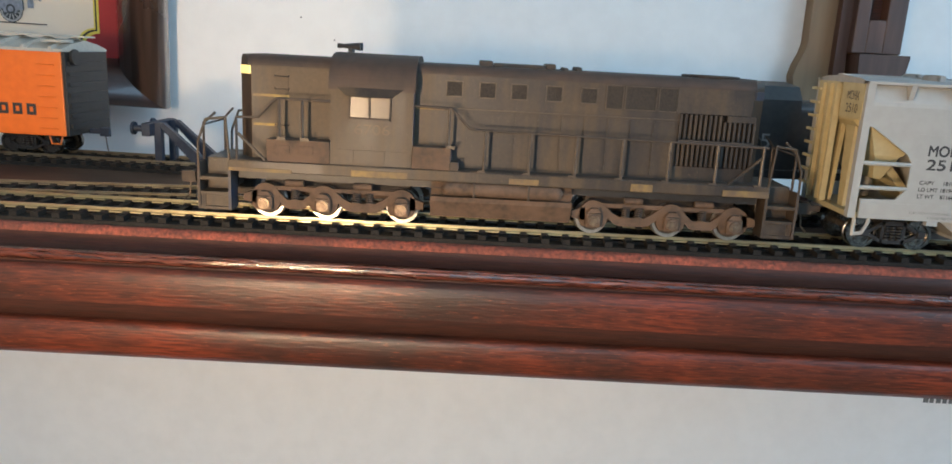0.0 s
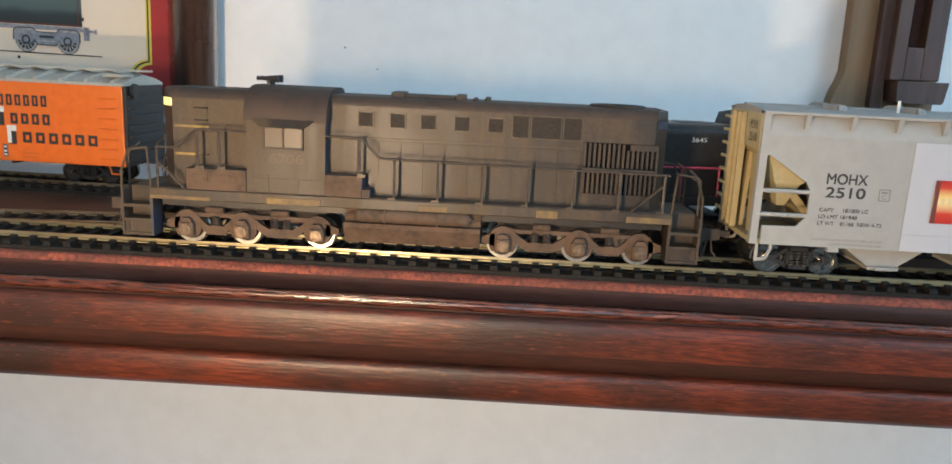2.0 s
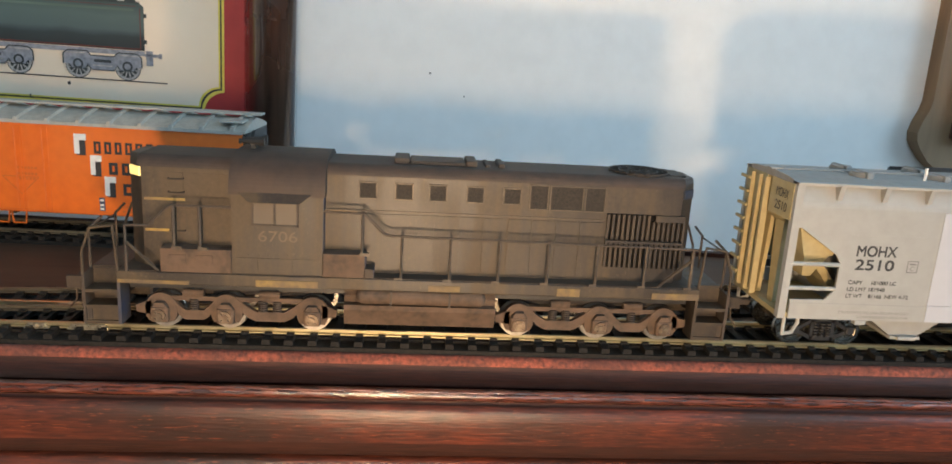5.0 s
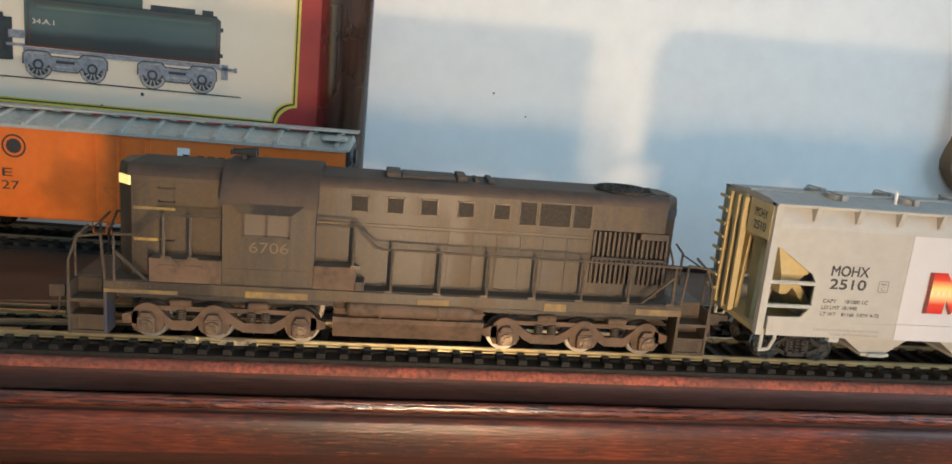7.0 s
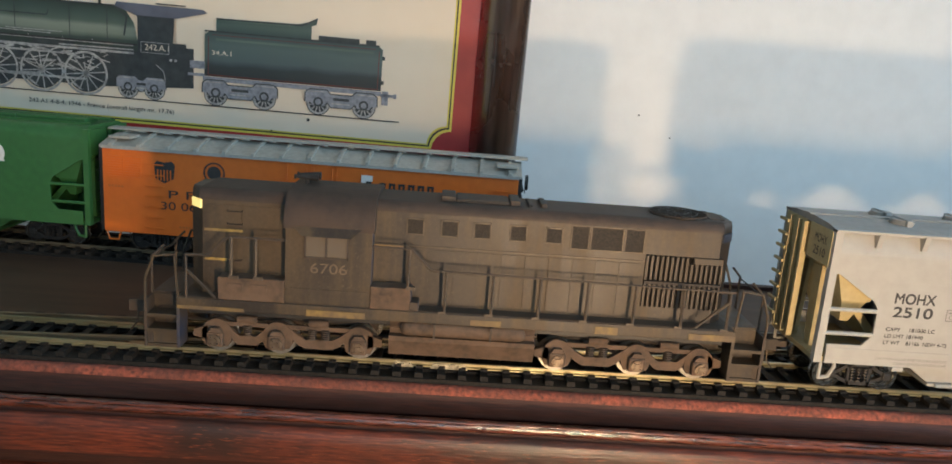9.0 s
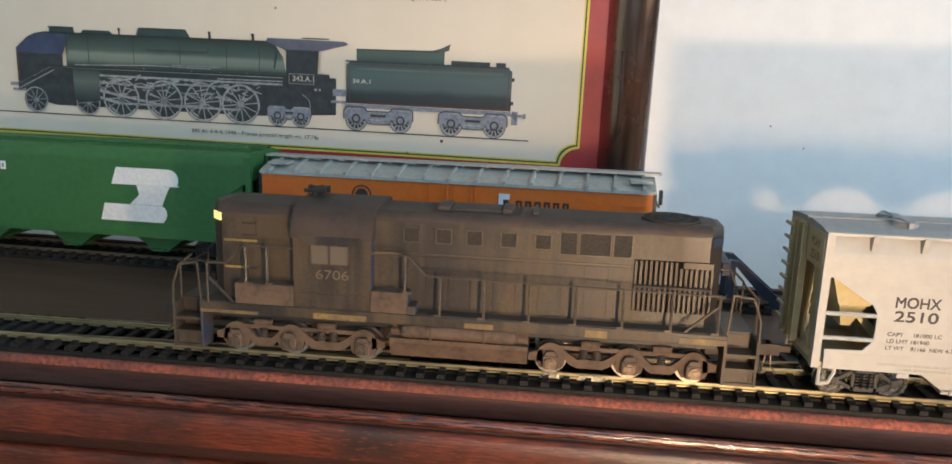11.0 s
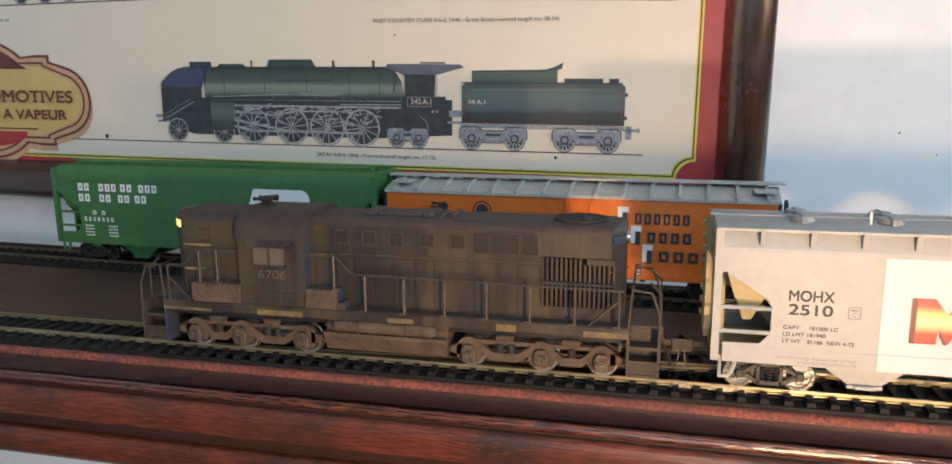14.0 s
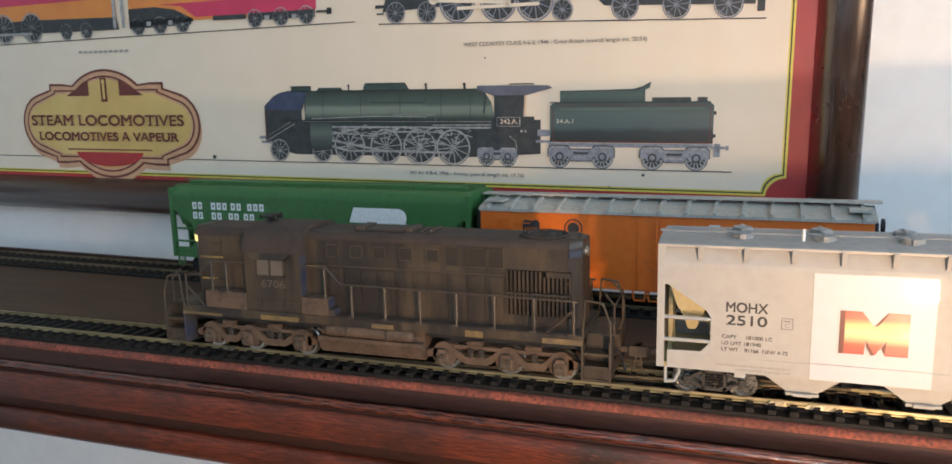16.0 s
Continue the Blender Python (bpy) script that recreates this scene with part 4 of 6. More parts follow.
    part("brace", tube_bm([(0.0034, yr, 0.0272), (0.0118, yr, 0.0190)], 0.0005), M_grime, loco)
    part("brace", tube_bm([(0.1702, yr, 0.0282), (0.1600, yr, 0.0190)], 0.0005), M_grime, loco)
    # air reservoir and tank side
    bm = bmesh.new()
    cyl(bm, (0.0707, s * 0.0162, 0.0128), (0.1053, s * 0.0162, 0.0128), 0.0023, 18)
    for x in (0.0707, 0.1053):
        bmesh.ops.create_uvsphere(bm, u_segments=14, v_segments=8, radius=0.0023, matrix=Matrix.Translation((x, s * 0.0162, 0.0128)))
    tank = part("air_reservoir", bm, M_rust, loco, "", smooth=False)
    for x in (0.0790, 0.0965):
        part("strap", bm_box(x - 0.0003, x + 0.0003, *sorted((s * 0.0140, s * 0.0187)), 0.0104, 0.0152), M_grime_dark, tank)
    part("pipe", tube_bm([(0.0655, s * 0.0166, 0.0128), (0.0707, s * 0.0166, 0.0128)], 0.0003), M_rust, loco)
    part("pipe", tube_bm([(0.1053, s * 0.0166, 0.0128), (0.1110, s * 0.0166, 0.0126)], 0.0003), M_rust, loco)
bm = bmesh.new()
prism(bm, [(-0.0165, 0.0100), (-0.0165, 0.0084), (-0.0140, 0.0030), (0.0140, 0.0030), (0.0165, 0.0084), (0.0165, 0.0100)], "x", 0.0650, 0.1108)
box(bm, 0.0650, 0.1108, -0.0138, 0.0138, 0.0098, 0.0152)
part("fuel_tank", bm, M_rust, loco, "brown fuel tank slung under the frame")
# ends: number boards, step wells, hoops, couplers
for x, q in ((0.0, -1), (0.1735, 1)):
    for s in (-1, 1):
        bm = bmesh.new()
        xe = x + q * 0.0098
        a, b = sorted((x, xe))
        box(bm, a, b, *sorted((s * 0.0102, s * 0.0108)), 0.0020, 0.0172)
        st = part("step_well", bm, M_grime, loco, "dusty corner steps")
        for z in (0.0020, 0.0068, 0.0116):
            part("step", bm_box(a, b, *sorted((s * 0.0170, s * 0.0108)), z, z + 0.0010), M_grime, st)
        part("apron", bm_box(a, b, s * 0.0160 - 0.0003, s * 0.0160 + 0.0003, 0.0030, 0.0066), M_grime, st)
        bm = bmesh.new()
        box(bm, *sorted((x, x - q * 0.0009)), *sorted((s * 0.0172, s * 0.0100)), 0.0020, 0.0172)
        part("step_end", bm_box(*sorted((xe, xe - q * 0.0008)), *sorted((s * 0.0172, s * 0.0100)), 0.0020, 0.0172), M_grime_dark, st)
        part("step_side", bm, M_blue if q < 0 else M_grime, st, "worn blue step side" if q < 0 else "")
        part("grab_hoop", tube_bm([(xe, s * 0.0168, 0.0085), (xe - q * 0.0004, s * 0.0168, 0.0240), (xe - q * 0.0030, s * 0.0168, 0.0310), (x + q * 0.0006, s * 0.0168, 0.0318), (x - q * 0.0005, s * 0.0168, 0.0170)], 0.00042), M_grime, loco)
        part("grab_hoop", tube_bm([(xe, s * 0.0105, 0.0172), (xe, s * 0.0105, 0.0290), (xe - q * 0.0035, s * 0.0090, 0.0325)], 0.00042), M_grime_dark, loco)
    part("end_platform", bm_box(*sorted((x, x + q * 0.0092)), -0.0105, 0.0105, 0.0160, 0.0180, bev=0.0002), M_grime, loco)
    part("pilot", bm_box(*sorted((x + q * 0.0075, x + q * 0.0095)), -0.0165, 0.0165, 0.0020, 0.0068, bev=0.0002), M_grime_dark, loco)
    part("drawbar_box", bm_box(*sorted((x + q * 0.001, x + q * 0.0110)), -0.0035, 0.0035, 0.0075, 0.0160, bev=0.0004), M_grime, loco)
    coupler(loco, x + q * 0.0100, q)
    part("brake_hose", tube_bm([(x + q * 0.0098, -0.0070, 0.0120), (x + q * 0.0125, -0.0075, 0.0085), (x + q * 0.0135, -0.0078, 0.0040)], 0.0006), M_black, loco)
    part("chain_rail", tube_bm([(x + q * 0.0098, -0.0105, 0.0285), (x + q * 0.0098, 0.0105, 0.0285)], 0.0003), M_grime_dark, loco)
for s in (-1, 1):
    bm = bmesh.new()
    box(bm, -0.0027, 0.0027, -0.0003, 0.0003, -0.0013, 0.0013)
    nb = part("number_board", bm, M_lens, loco, "lit yellow number board")
    nb.matrix_basis = pose(0.0018 + 0.0022, s * 0.0096, 0.0468, 0, 0, -s * 45 if s > 0 else -45)
    bm = bmesh.new()
    box(bm, -0.0027, 0.0027, -0.0003, 0.0003, -0.0013, 0.0013)
    nb = part("number_board", bm, M_bluegrey, loco, "dark number board")
    nb.matrix_basis = pose(0.1712 - 0.0022, s * 0.0096, 0.0468, 0, 0, 45 if s < 0 else -45)
    part("marker_stripe", bm_box(0.1660, 0.1668, s * 0.0117 - 0.00005, s * 0.0117 + 0.00005, 0.0358, 0.0364), M_yellow, loco)
bm = bmesh.new()
cyl(bm, (0.0020, 0, 0.0462), (0.0008, 0, 0.0462), 0.0022, 16)
part("headlight", bm, M_steel, loco)
bm = bmesh.new()
cyl(bm, (0.1710, 0, 0.0462), (0.1722, 0, 0.0462), 0.0022, 16)
part("headlight", bm, M_steel, loco)
# roof details
fan = bmesh.new()
cyl(fan, (0.1552, 0, 0.0506), (0.1552, 0, 0.0518), 0.0094, 36)
fan_ob = part("radiator_fan", fan, M_screen, loco, "round roof fan with radial grille")
for i in range(16):
    a = radians(22.5 * i)
    part("fan_blade", tube_bm([(0.1552 + 0.002 * math.cos(a), 0.002 * math.sin(a), 0.0520), (0.1552 + 0.0092 * math.cos(a), 0.0092 * math.sin(a), 0.0520)], 0.00022, 4), M_grime_dark, fan_ob)
bm = bmesh.new()
for k in (0.35, 0.65, 0.98):
    for i in range(32):
        a, b = 2 * math.pi * i / 32, 2 * math.pi * (i + 1) / 32
        cyl(bm, (0.1552 + 0.0094 * k * math.cos(a), 0.0094 * k * math.sin(a), 0.0521), (0.1552 + 0.0094 * k * math.cos(b), 0.0094 * k * math.sin(b), 0.0521), 0.00025, 4)
part("fan_guard", bm, M_grime_dark, fan_ob)
for x0, x1, z in ((0.0785, 0.0830, 0.0533), (0.0832, 0.1000, 0.0527), (0.1002, 0.1035, 0.0533), (0.1060, 0.1075, 0.0524), (0.1100, 0.1120, 0.0528), (0.1640, 0.1690, 0.0518)):
    part("roof_hatch", bm_box(x0, x1, -0.0058, 0.0058, 0.0514, z, bev=0.0004), M_grime_dark, loco)
bm = bmesh.new()
for y in (-0.0022, 0.0022):
    cyl(bm, (0.0325, y, 0.0556), (0.0395, y, 0.0556), 0.0005, 8, 0.0013)
    cyl(bm, (0.0320, y, 0.0556), (0.0326, y, 0.0556), 0.0008, 8)
box(bm, 0.0355, 0.0368, -0.0028, 0.0028, 0.0532, 0.0554)
part("air_horn", bm, M_black, loco, "twin air horns on the cab roof")
three_axle_truck(loco, (0.0110, 0.0300, 0.0555))
three_axle_truck(loco, (0.1185, 0.1440, 0.1645))

# ---- covered hopper cars ----


def covered_hopper(car, x0, x1, bays, paint, roof_paint, end_paint, truck_at, ribs, spin=True, y_mid=0.0, rounded=False):
    """Body of a covered hopper with open end bays, slope sheets, ladders, roof hatches."""
    H = 0.0180
    Y = y_mid
    top, bot = 0.0462, 0.0106
    xc = (x0 + x1) / 2
    if rounded:
        bm = bmesh.new()
        prism(bm, [(Y + e * (H - 0.0062 + 0.0062 * math.cos(radians(a))), 0.0480 + 0.0064 * math.sin(radians(a))) for e, seq in ((1, range(0, 91, 10)), (-1, range(90, -1, -10))) for a in seq] + [(Y - H, 0.0460), (Y + H, 0.0460)], "x", x0 + 0.0012, x1 - 0.0012)
        part("roof", bm, roof_paint, car, "rounded roof with one long hatch")
    else:
        part("roof", _hopper_roof(x0, x1, Y), roof_paint, car, "shallow roof with running board and hatches")
    for s in (-1, 1):
        ya, yb = sorted((Y + s * (H - 0.0008), Y + s * H))
        n = 0.0035
        pts = [(x0 + n - 0.0012, top), (x1 - n + 0.0012, top), (x1 - n + 0.0012, 0.0397), (x1 - n, 0.0397), (x1 - n - 0.0125, 0.0315), (x1 - n - 0.0140, 0.0290), (x1 - n - 0.0140, 0.0205), (x1 - n - 0.0110, 0.0170), (x1 - n, 0.0168), (x1 - n, bot), (x0 + n, bot), (x0 + n, 0.0168), (x0 + n + 0.0110, 0.0170), (x0 + n + 0.0140, 0.0205), (x0 + n + 0.0140, 0.0290), (x0 + n + 0.0125, 0.0315), (x0 + n, 0.0397), (x0 + n - 0.0012, 0.0397)]
        bm = bmesh.new()
        prism(bm, pts, "y", ya, yb)
        side = part("side_sheet", bm, paint, car)
        if rounded:
            part("roof_rail", bm_box(x0 + 0.002, x1 - 0.002, *sorted((Y + s * (H - 0.0075), Y + s * (H - 0.0068))), 0.0542, 0.0552), roof_paint, car)
        bm = bmesh.new()
        prism(bm, [(Y + s * H, top), (Y + s * (H - 0.0002), top + 0.0012), (Y + s * (H - 0.0022), 0.0530), (Y + s * (H - 0.0034), 0.0530), (Y + s * (H - 0.0012), top - 0.0006), (Y + s * (H - 0.0009), top - 0.0006), (Y + s * (H - 0.0009), top)], "x", x0 + 0.0024, x1 - 0.0024)
        if not rounded:
            part("upper_sheet", bm, paint, car)
            part("roof_edge", bm_box(x0, x1, *sorted((Y + s * (H - 0.0030), Y + s * (H + 0.0006))), 0.0528, 0.0536), paint, car)
        part("waist_crease", bm_box(x0 + 0.018, x1 - 0.018, *sorted((Y + s * H, Y + s * (H + 0.0001))), 0.0379, 0.0382), paint, car)
        part("side_sill", bm_box(x0 + n, x1 - n, *sorted((Y + s * H, Y + s * (H + 0.0002))), bot, 0.0158), paint, car)
        for x in ribs:
            bm = bmesh.new()
            prism(bm, [(Y + s * (H + 0.0013), 0.0532), (Y + s * (H + 0.0002), 0.0486), (Y + s * (H - 0.0022), 0.0486), (Y + s * (H - 0.0022), 0.0532)], "x", x - 0.0008, x + 0.0008)
            part("roof_rib", bm, paint, car)
        for x, q in ((x0, 1), (x1, -1)):
            bm = bmesh.new()
            box(bm, *sorted((x, x + q * 0.0024)), *sorted((Y + s * (H - 0.0022), Y + s * (H + 0.0002))), bot, 0.0530)
            part("corner_post", bm, paint, car)
            for z in (0.0205, 0.0283):
                part("step_bar", tube_bm([(x + q * 0.001, Y + s * (H - 0.0004), z), (x + q * (n + 0.0142), Y + s * (H - 0.0004), z)], 0.0007, 8), paint, car)
            bm = tube_bm([(x + q * 0.0030, Y + s * (H - 0.001), bot), (x + q * 0.0030, Y + s * (H - 0.001), 0.0050), (x + q * 0.0060, Y + s * (H - 0.001), 0.0055), (x + q * 0.0075, Y + s * (H - 0.001), 0.0088), (x + q * 0.0075, Y + s * (H - 0.001), bot)], 0.0006, 6)
            part("stirrup", bm, paint, car)
        part("jacking_pad", bm_box(x0 + 0.0255, x0 + 0.0290, *sorted((Y + s * (H - 0.0015), Y + s * (H + 0.0006))), 0.0092, bot), paint, car)
    for x, q in ((x0, 1), (x1, -1)):
        bm = bmesh.new()
        prism(bm, [(x + q * 0.0020, 0.0525), (x + q * 0.0032, 0.0525), (x + q * 0.0032, 0.0420), (x + q * 0.0270, 0.0150), (x + q * 0.0270, 0.0130), (x + q * 0.0250, 0.0130), (x + q * 0.0020, 0.0405)], "y", Y - 0.0085, Y + 0.0085)
        part("slope_sheet", bm, end_paint, car, "sloping end sheet")
        bm = bmesh.new()
        levels = [(0.0412, 0.0033, 0.0206, H - 0.0012), (0.0306, 0.0068, 0.0160, H - 0.0026), (0.0306, 0.0073, 0.0155, H - 0.0032), (0.0226, 0.0098, 0.0124, 0.0110)]
        rows = [[bm.verts.new((x + q * a, Y + e * w, z)) for a, e in ((xa, -1), (xb, -1), (xb, 1), (xa, 1))] for z, xa, xb, w in levels]
        for ra, rb in zip(rows, rows[1:]):
            for k in range(4):
                bm.faces.new((ra[k], ra[(k + 1) % 4], rb[(k + 1) % 4], rb[k]))
        bm.faces.new(rows[0])
        bm.faces.new(rows[-1])
        bmesh.ops.recalc_face_normals(bm, faces=bm.faces[:])
        part("end_funnel", bm, end_paint, car, "tapered end of the hopper")
        bm = bmesh.new()
        box(bm, *sorted((x + q * 0.0005, x + q * 0.0280)), Y - H + 0.001, Y + H - 0.001, 0.0106, 0.0122)
        part("end_floor", bm, end_paint, car)
        bm = bmesh.new()
        prism(bm, [(Y - 0.0075, 0.0122), (Y - 0.0040, 0.0122), (Y - 0.0015, 0.0390), (Y - 0.0075, 0.0390)], "x", *sorted((x + q * 0.0030, x + q * 0.0044)))
        prism(bm, [(Y + 0.0075, 0.0122), (Y + 0.0040, 0.0122), (Y + 0.0015, 0.0390), (Y + 0.0075, 0.0390)], "x", *sorted((x + q * 0.0030, x + q * 0.0044)))
        part("end_brace", bm, end_paint, car)
        for yy in (0.0008, 0.0055, 0.0112):
            part("end_post", bm_box(*sorted((x - q * 0.0014, x + q * 0.0002)), Y + yy - 0.0006, Y + yy + 0.0006, 0.0125, 0.0520), end_paint, car)
        part("end_sheet", bm_box(*sorted((x + q * 0.0003, x + q * 0.0009)), Y + 0.0008, Y + 0.0176, 0.0125, 0.0520), end_paint, car)
        for i in range(8):
            z = 0.0165 + 0.0047 * i
            part("ladder_rung", bm_box(*sorted((x - q * 0.0021, x - q * 0.0012)), Y + 0.0112, Y + 0.0176, z, z + 0.0009), end_paint, car)
        for e in (-1, 1):
            part("end_panel", bm_box(*sorted((x - q * 0.0002, x + q * 0.0022)), *sorted((Y + e * 0.0165, Y + e * 0.0015)), 0.0415, 0.0527), end_paint, car)
        coupler(car, x - q * 0.0010, -q, Y)
    for xb in bays:
        bm = bmesh.new()
        prism(bm, [(xb - 0.0150, 0.0108), (xb + 0.0150, 0.0108), (xb + 0.0048, 0.0036), (xb - 0.0048, 0.0036)], "y", Y - 0.0120, Y + 0.0120)
        bay = part("discharge_bay", bm, paint, car)
        bm = bmesh.new()
        box(bm, xb - 0.0052, xb + 0.0052, Y - 0.0132, Y + 0.0132, 0.0026, 0.0037, bev=0.0002)
        for s in (-1, 1):
            cyl(bm, (xb - 0.003, Y + s * 0.0136, 0.0032), (xb + 0.003, Y + s * 0.0136, 0.0032), 0.0007, 8)
        part("outlet_gate", bm, paint, bay)
    part("hull", bm_box(x0 + 0.024, x1 - 0.024, Y - H + 0.0010, Y + H - 0.0010, 0.0108, 0.0460), paint, car)
    for xt in truck_at:
        two_axle_truck(car, xt, y_mid=Y, spin=spin)
    if rounded:
        for k in range(int((x1 - x0 - 0.012) / 0.031)):
            part("hatch_cover", bm_box(x0 + 0.006 + 0.031 * k, x0 + 0.0368 + 0.031 * k, Y - 0.0060, Y + 0.0060, 0.0543, 0.0564, bev=0.0006), roof_paint, car)
    m = int((x1 - x0) / 0.026)
    for i in range(m):
        x = x0 + 0.0265 + 0.0255 * i
        if x > x1 - 0.01:
            break
        bm = bmesh.new()
        for y in (-0.0062, 0.0062):
            cyl(bm, (x, Y + y, 0.0536), (x, Y + y, 0.0556), 0.0037, 18)
            cyl(bm, (x, Y + y, 0.0556), (x, Y + y, 0.0561), 0.0032, 18)
            box(bm, x - 0.0005, x + 0.0005, Y + y - 0.0043, Y + y + 0.0043, 0.0559, 0.0564, bev=0.0001)
            for e in (-1, 1):
                box(bm, x - 0.0009, x + 0.0009, *sorted((Y + y + e * 0.0036, Y + y + e * 0.0048)), 0.0538, 0.0562, bev=0.0002)
        if not rounded:
            part("roof_hatch", bm, roof_paint, car)
    base = 0.0562 if rounded else 0.0549
    part("running_board", bm_box(x0 - 0.001, x1 + 0.001, Y - 0.0016, Y + 0.0016, base, base + 0.0005), roof_paint, car)
    if not rounded:
        part("roof_pin", tube_bm([(0.2444, Y - 0.0095, 0.0545), (0.2444, Y - 0.0095, 0.0585)], 0.0005, 8), M_print_white, car, "small white roof pin")


def _hopper_roof(x0, x1, Y):
    bm = bmesh.new()
    prism(bm, [(Y - 0.0178, 0.0534), (Y - 0.0120, 0.0544), (Y, 0.0550), (Y + 0.0120, 0.0544), (Y + 0.0178, 0.0534), (Y + 0.0160, 0.0525), (Y - 0.0160, 0.0525)], "x", x0, x1)
    return bm


hopper = thing("covered_hopper_car", "light grey model covered hopper car with tan ends", "freight car")
covered_hopper(hopper, 0.1990, 0.3644, (0.2460, 0.2817, 0.3174), M_grey, M_greyroof, M_tan, (0.2180, 0.3454), [0.2127 + 0.01436 * i for i in range(11)])
Ys = -0.01806
lettering("reporting_mark", "MOHX", 0.2213, Ys, 0.0315, 0.0033, 0.0129, M_ink, hopper, twin=0.00013)
lettering("reporting_mark", "2510", 0.2215, Ys, 0.0271, 0.0033, 0.0125, M_ink, hopper, twin=0.00013)
lettering("capacity_text", "CAPY     181000 LC", 0.2202, Ys, 0.0224, 0.0012, 0.0157, M_ink, hopper, twin=0.00005)
lettering("capacity_text", "LD LMT 181940", 0.2202, Ys, 0.0202, 0.0012, 0.0123, M_ink, hopper, twin=0.00005)
lettering("capacity_text", "LT WT    81166  NEW 4-72", 0.2202, Ys, 0.0180, 0.0012, 0.0205, M_ink, hopper, twin=0.00005)
lettering("reporting_mark", "MOHX", 0, 0, 0, 0.0028, 0.0080, M_ink, hopper, (90, 0, -90)).matrix_basis = pose(0.1986, -0.0060, 0.0475)
lettering("reporting_mark", "2510", 0, 0, 0, 0.0028, 0.0078, M_ink, hopper, (90, 0, -90)).matrix_basis = pose(0.1986, -0.0061, 0.0434)
bm = bmesh.new()
stroke(bm, [(0.2385, 0.0268), (0.2418, 0.0268), (0.2418, 0.0304), (0.2385, 0.0304)], 0.0003, Ys, True)
rect(bm, 0.2391, 0.2412, 0.0292, 0.0297, Ys)
part("plate_mark", bm, M_ink_grey, hopper)
lettering("plate_letter", "C", 0.2394, Ys, 0.0273, 0.0015, 0.0014, M_ink_grey, hopper)
lettering("caution_text", "CAUTION CLOSE AND SECURE OUTLET", 0.2186, -0.01826, 0.0128, 0.0008, 0.0232, M_ink_grey, hopper)
lettering("caution_text", "COVER BEFORE MOVING CAR", 0.2246, -0.01826, 0.0114, 0.0008, 0.0172, M_ink_grey, hopper)
part("white_panel", bm_box(0.2475, 0.2822, -0.01815, -0.0180, 0.0162, 0.0459), M_white, hopper, "glossy white sticker panel")
part("white_panel", bm_box(0.2475, 0.2822, -0.01836, -0.0181, 0.0107, 0.0161), M_white, hopper)
bm = bmesh.new()
flat(bm, [(0.2556, 0.0204), (0.2628, 0.0204), (0.2632, 0.0252), (0.2660, 0.0206), (0.2690, 0.0252), (0.2688, 0.0204), (0.2752, 0.0204), (0.2752, 0.0344), (0.2690, 0.0344), (0.2654, 0.0296), (0.2618, 0.0344), (0.2556, 0.0344)], -0.0183)
part("emblem", bm, M_logo, hopper, "red and gold letter-shaped emblem")
bm = bmesh.new()
flat(bm, [(0.2556, 0.0204), (0.2570, 0.0204), (0.2570, 0.0344), (0.2556, 0.0344)], -0.0185)
flat(bm, [(0.2632, 0.0252), (0.2634, 0.0230), (0.2648, 0.0204), (0.2660, 0.0206)], -0.0185)
flat(bm, [(0.2688, 0.0204), (0.2676, 0.0228), (0.2690, 0.0252)], -0.0185)
flat(bm, [(0.2654, 0.0296), (0.2666, 0.0303), (0.2697, 0.0344), (0.2690, 0.0344)], -0.0185)
part("emblem_shade", bm, M_maroon, hopper)
bm = bmesh.new()
for i in range(8):
    rect(bm, 0.2580 + i * 0.0020, 0.2593 + i * 0.0020, 0.0265, 0.0288, -0.0186)
tagged(part("emblem_print", bm, M_ylw_pale, hopper), kind="stuff")

# ---- cars on the rear track ----
reefer = thing("refrigerator_car", "bright orange model refrigerator car with silver roof on the rear track", "freight car", m=BACK)
XA, XB = 0.0985, 0.2798
body = part("body", bm_box(XA, XB, 0.0, 0.036, 0.0088, 0.0464, bev=0.0003), M_orange, reefer, "glossy orange body")
bm = bmesh.new()
prism(bm, [(-0.0008, 0.0462), (-0.0008, 0.0472), (0.006, 0.0492), (0.018, 0.0513), (0.030, 0.0492), (0.0368, 0.0472), (0.0368, 0.0462)], "x", XA - 0.0008, XB + 0.0012)
roof = part("roof", bm, M_silver, reefer, "ribbed silver roof")
for i in range(15):
    x = XA + 0.004 + i * (XB - XA - 0.008) / 14
    bm = bmesh.new()
    prism(bm, [(-0.0013, 0.0464), (-0.0013, 0.0484), (0.006, 0.0504), (0.018, 0.0524), (0.030, 0.0504), (0.0373, 0.0484), (0.0373, 0.0464)], "x", x - 0.0007, x + 0.0007)
    part("roof_rib", bm, M_silver, roof)
part("running_board", bm_box(XA - 0.004, XB + 0.004, 0.0140, 0.0220, 0.0524, 0.0532), M_silver, roof)
for x in (XA + 0.002, XB - 0.010):
    part("hatch_platform", bm_box(x, x + 0.0095, 0.0020, 0.0120, 0.0500, 0.0512, bev=0.0002), M_silver, roof)
part("eave_strip", bm_box(XA, XB, -0.0011, -0.0002, 0.0459, 0.0466), M_silver, reefer)
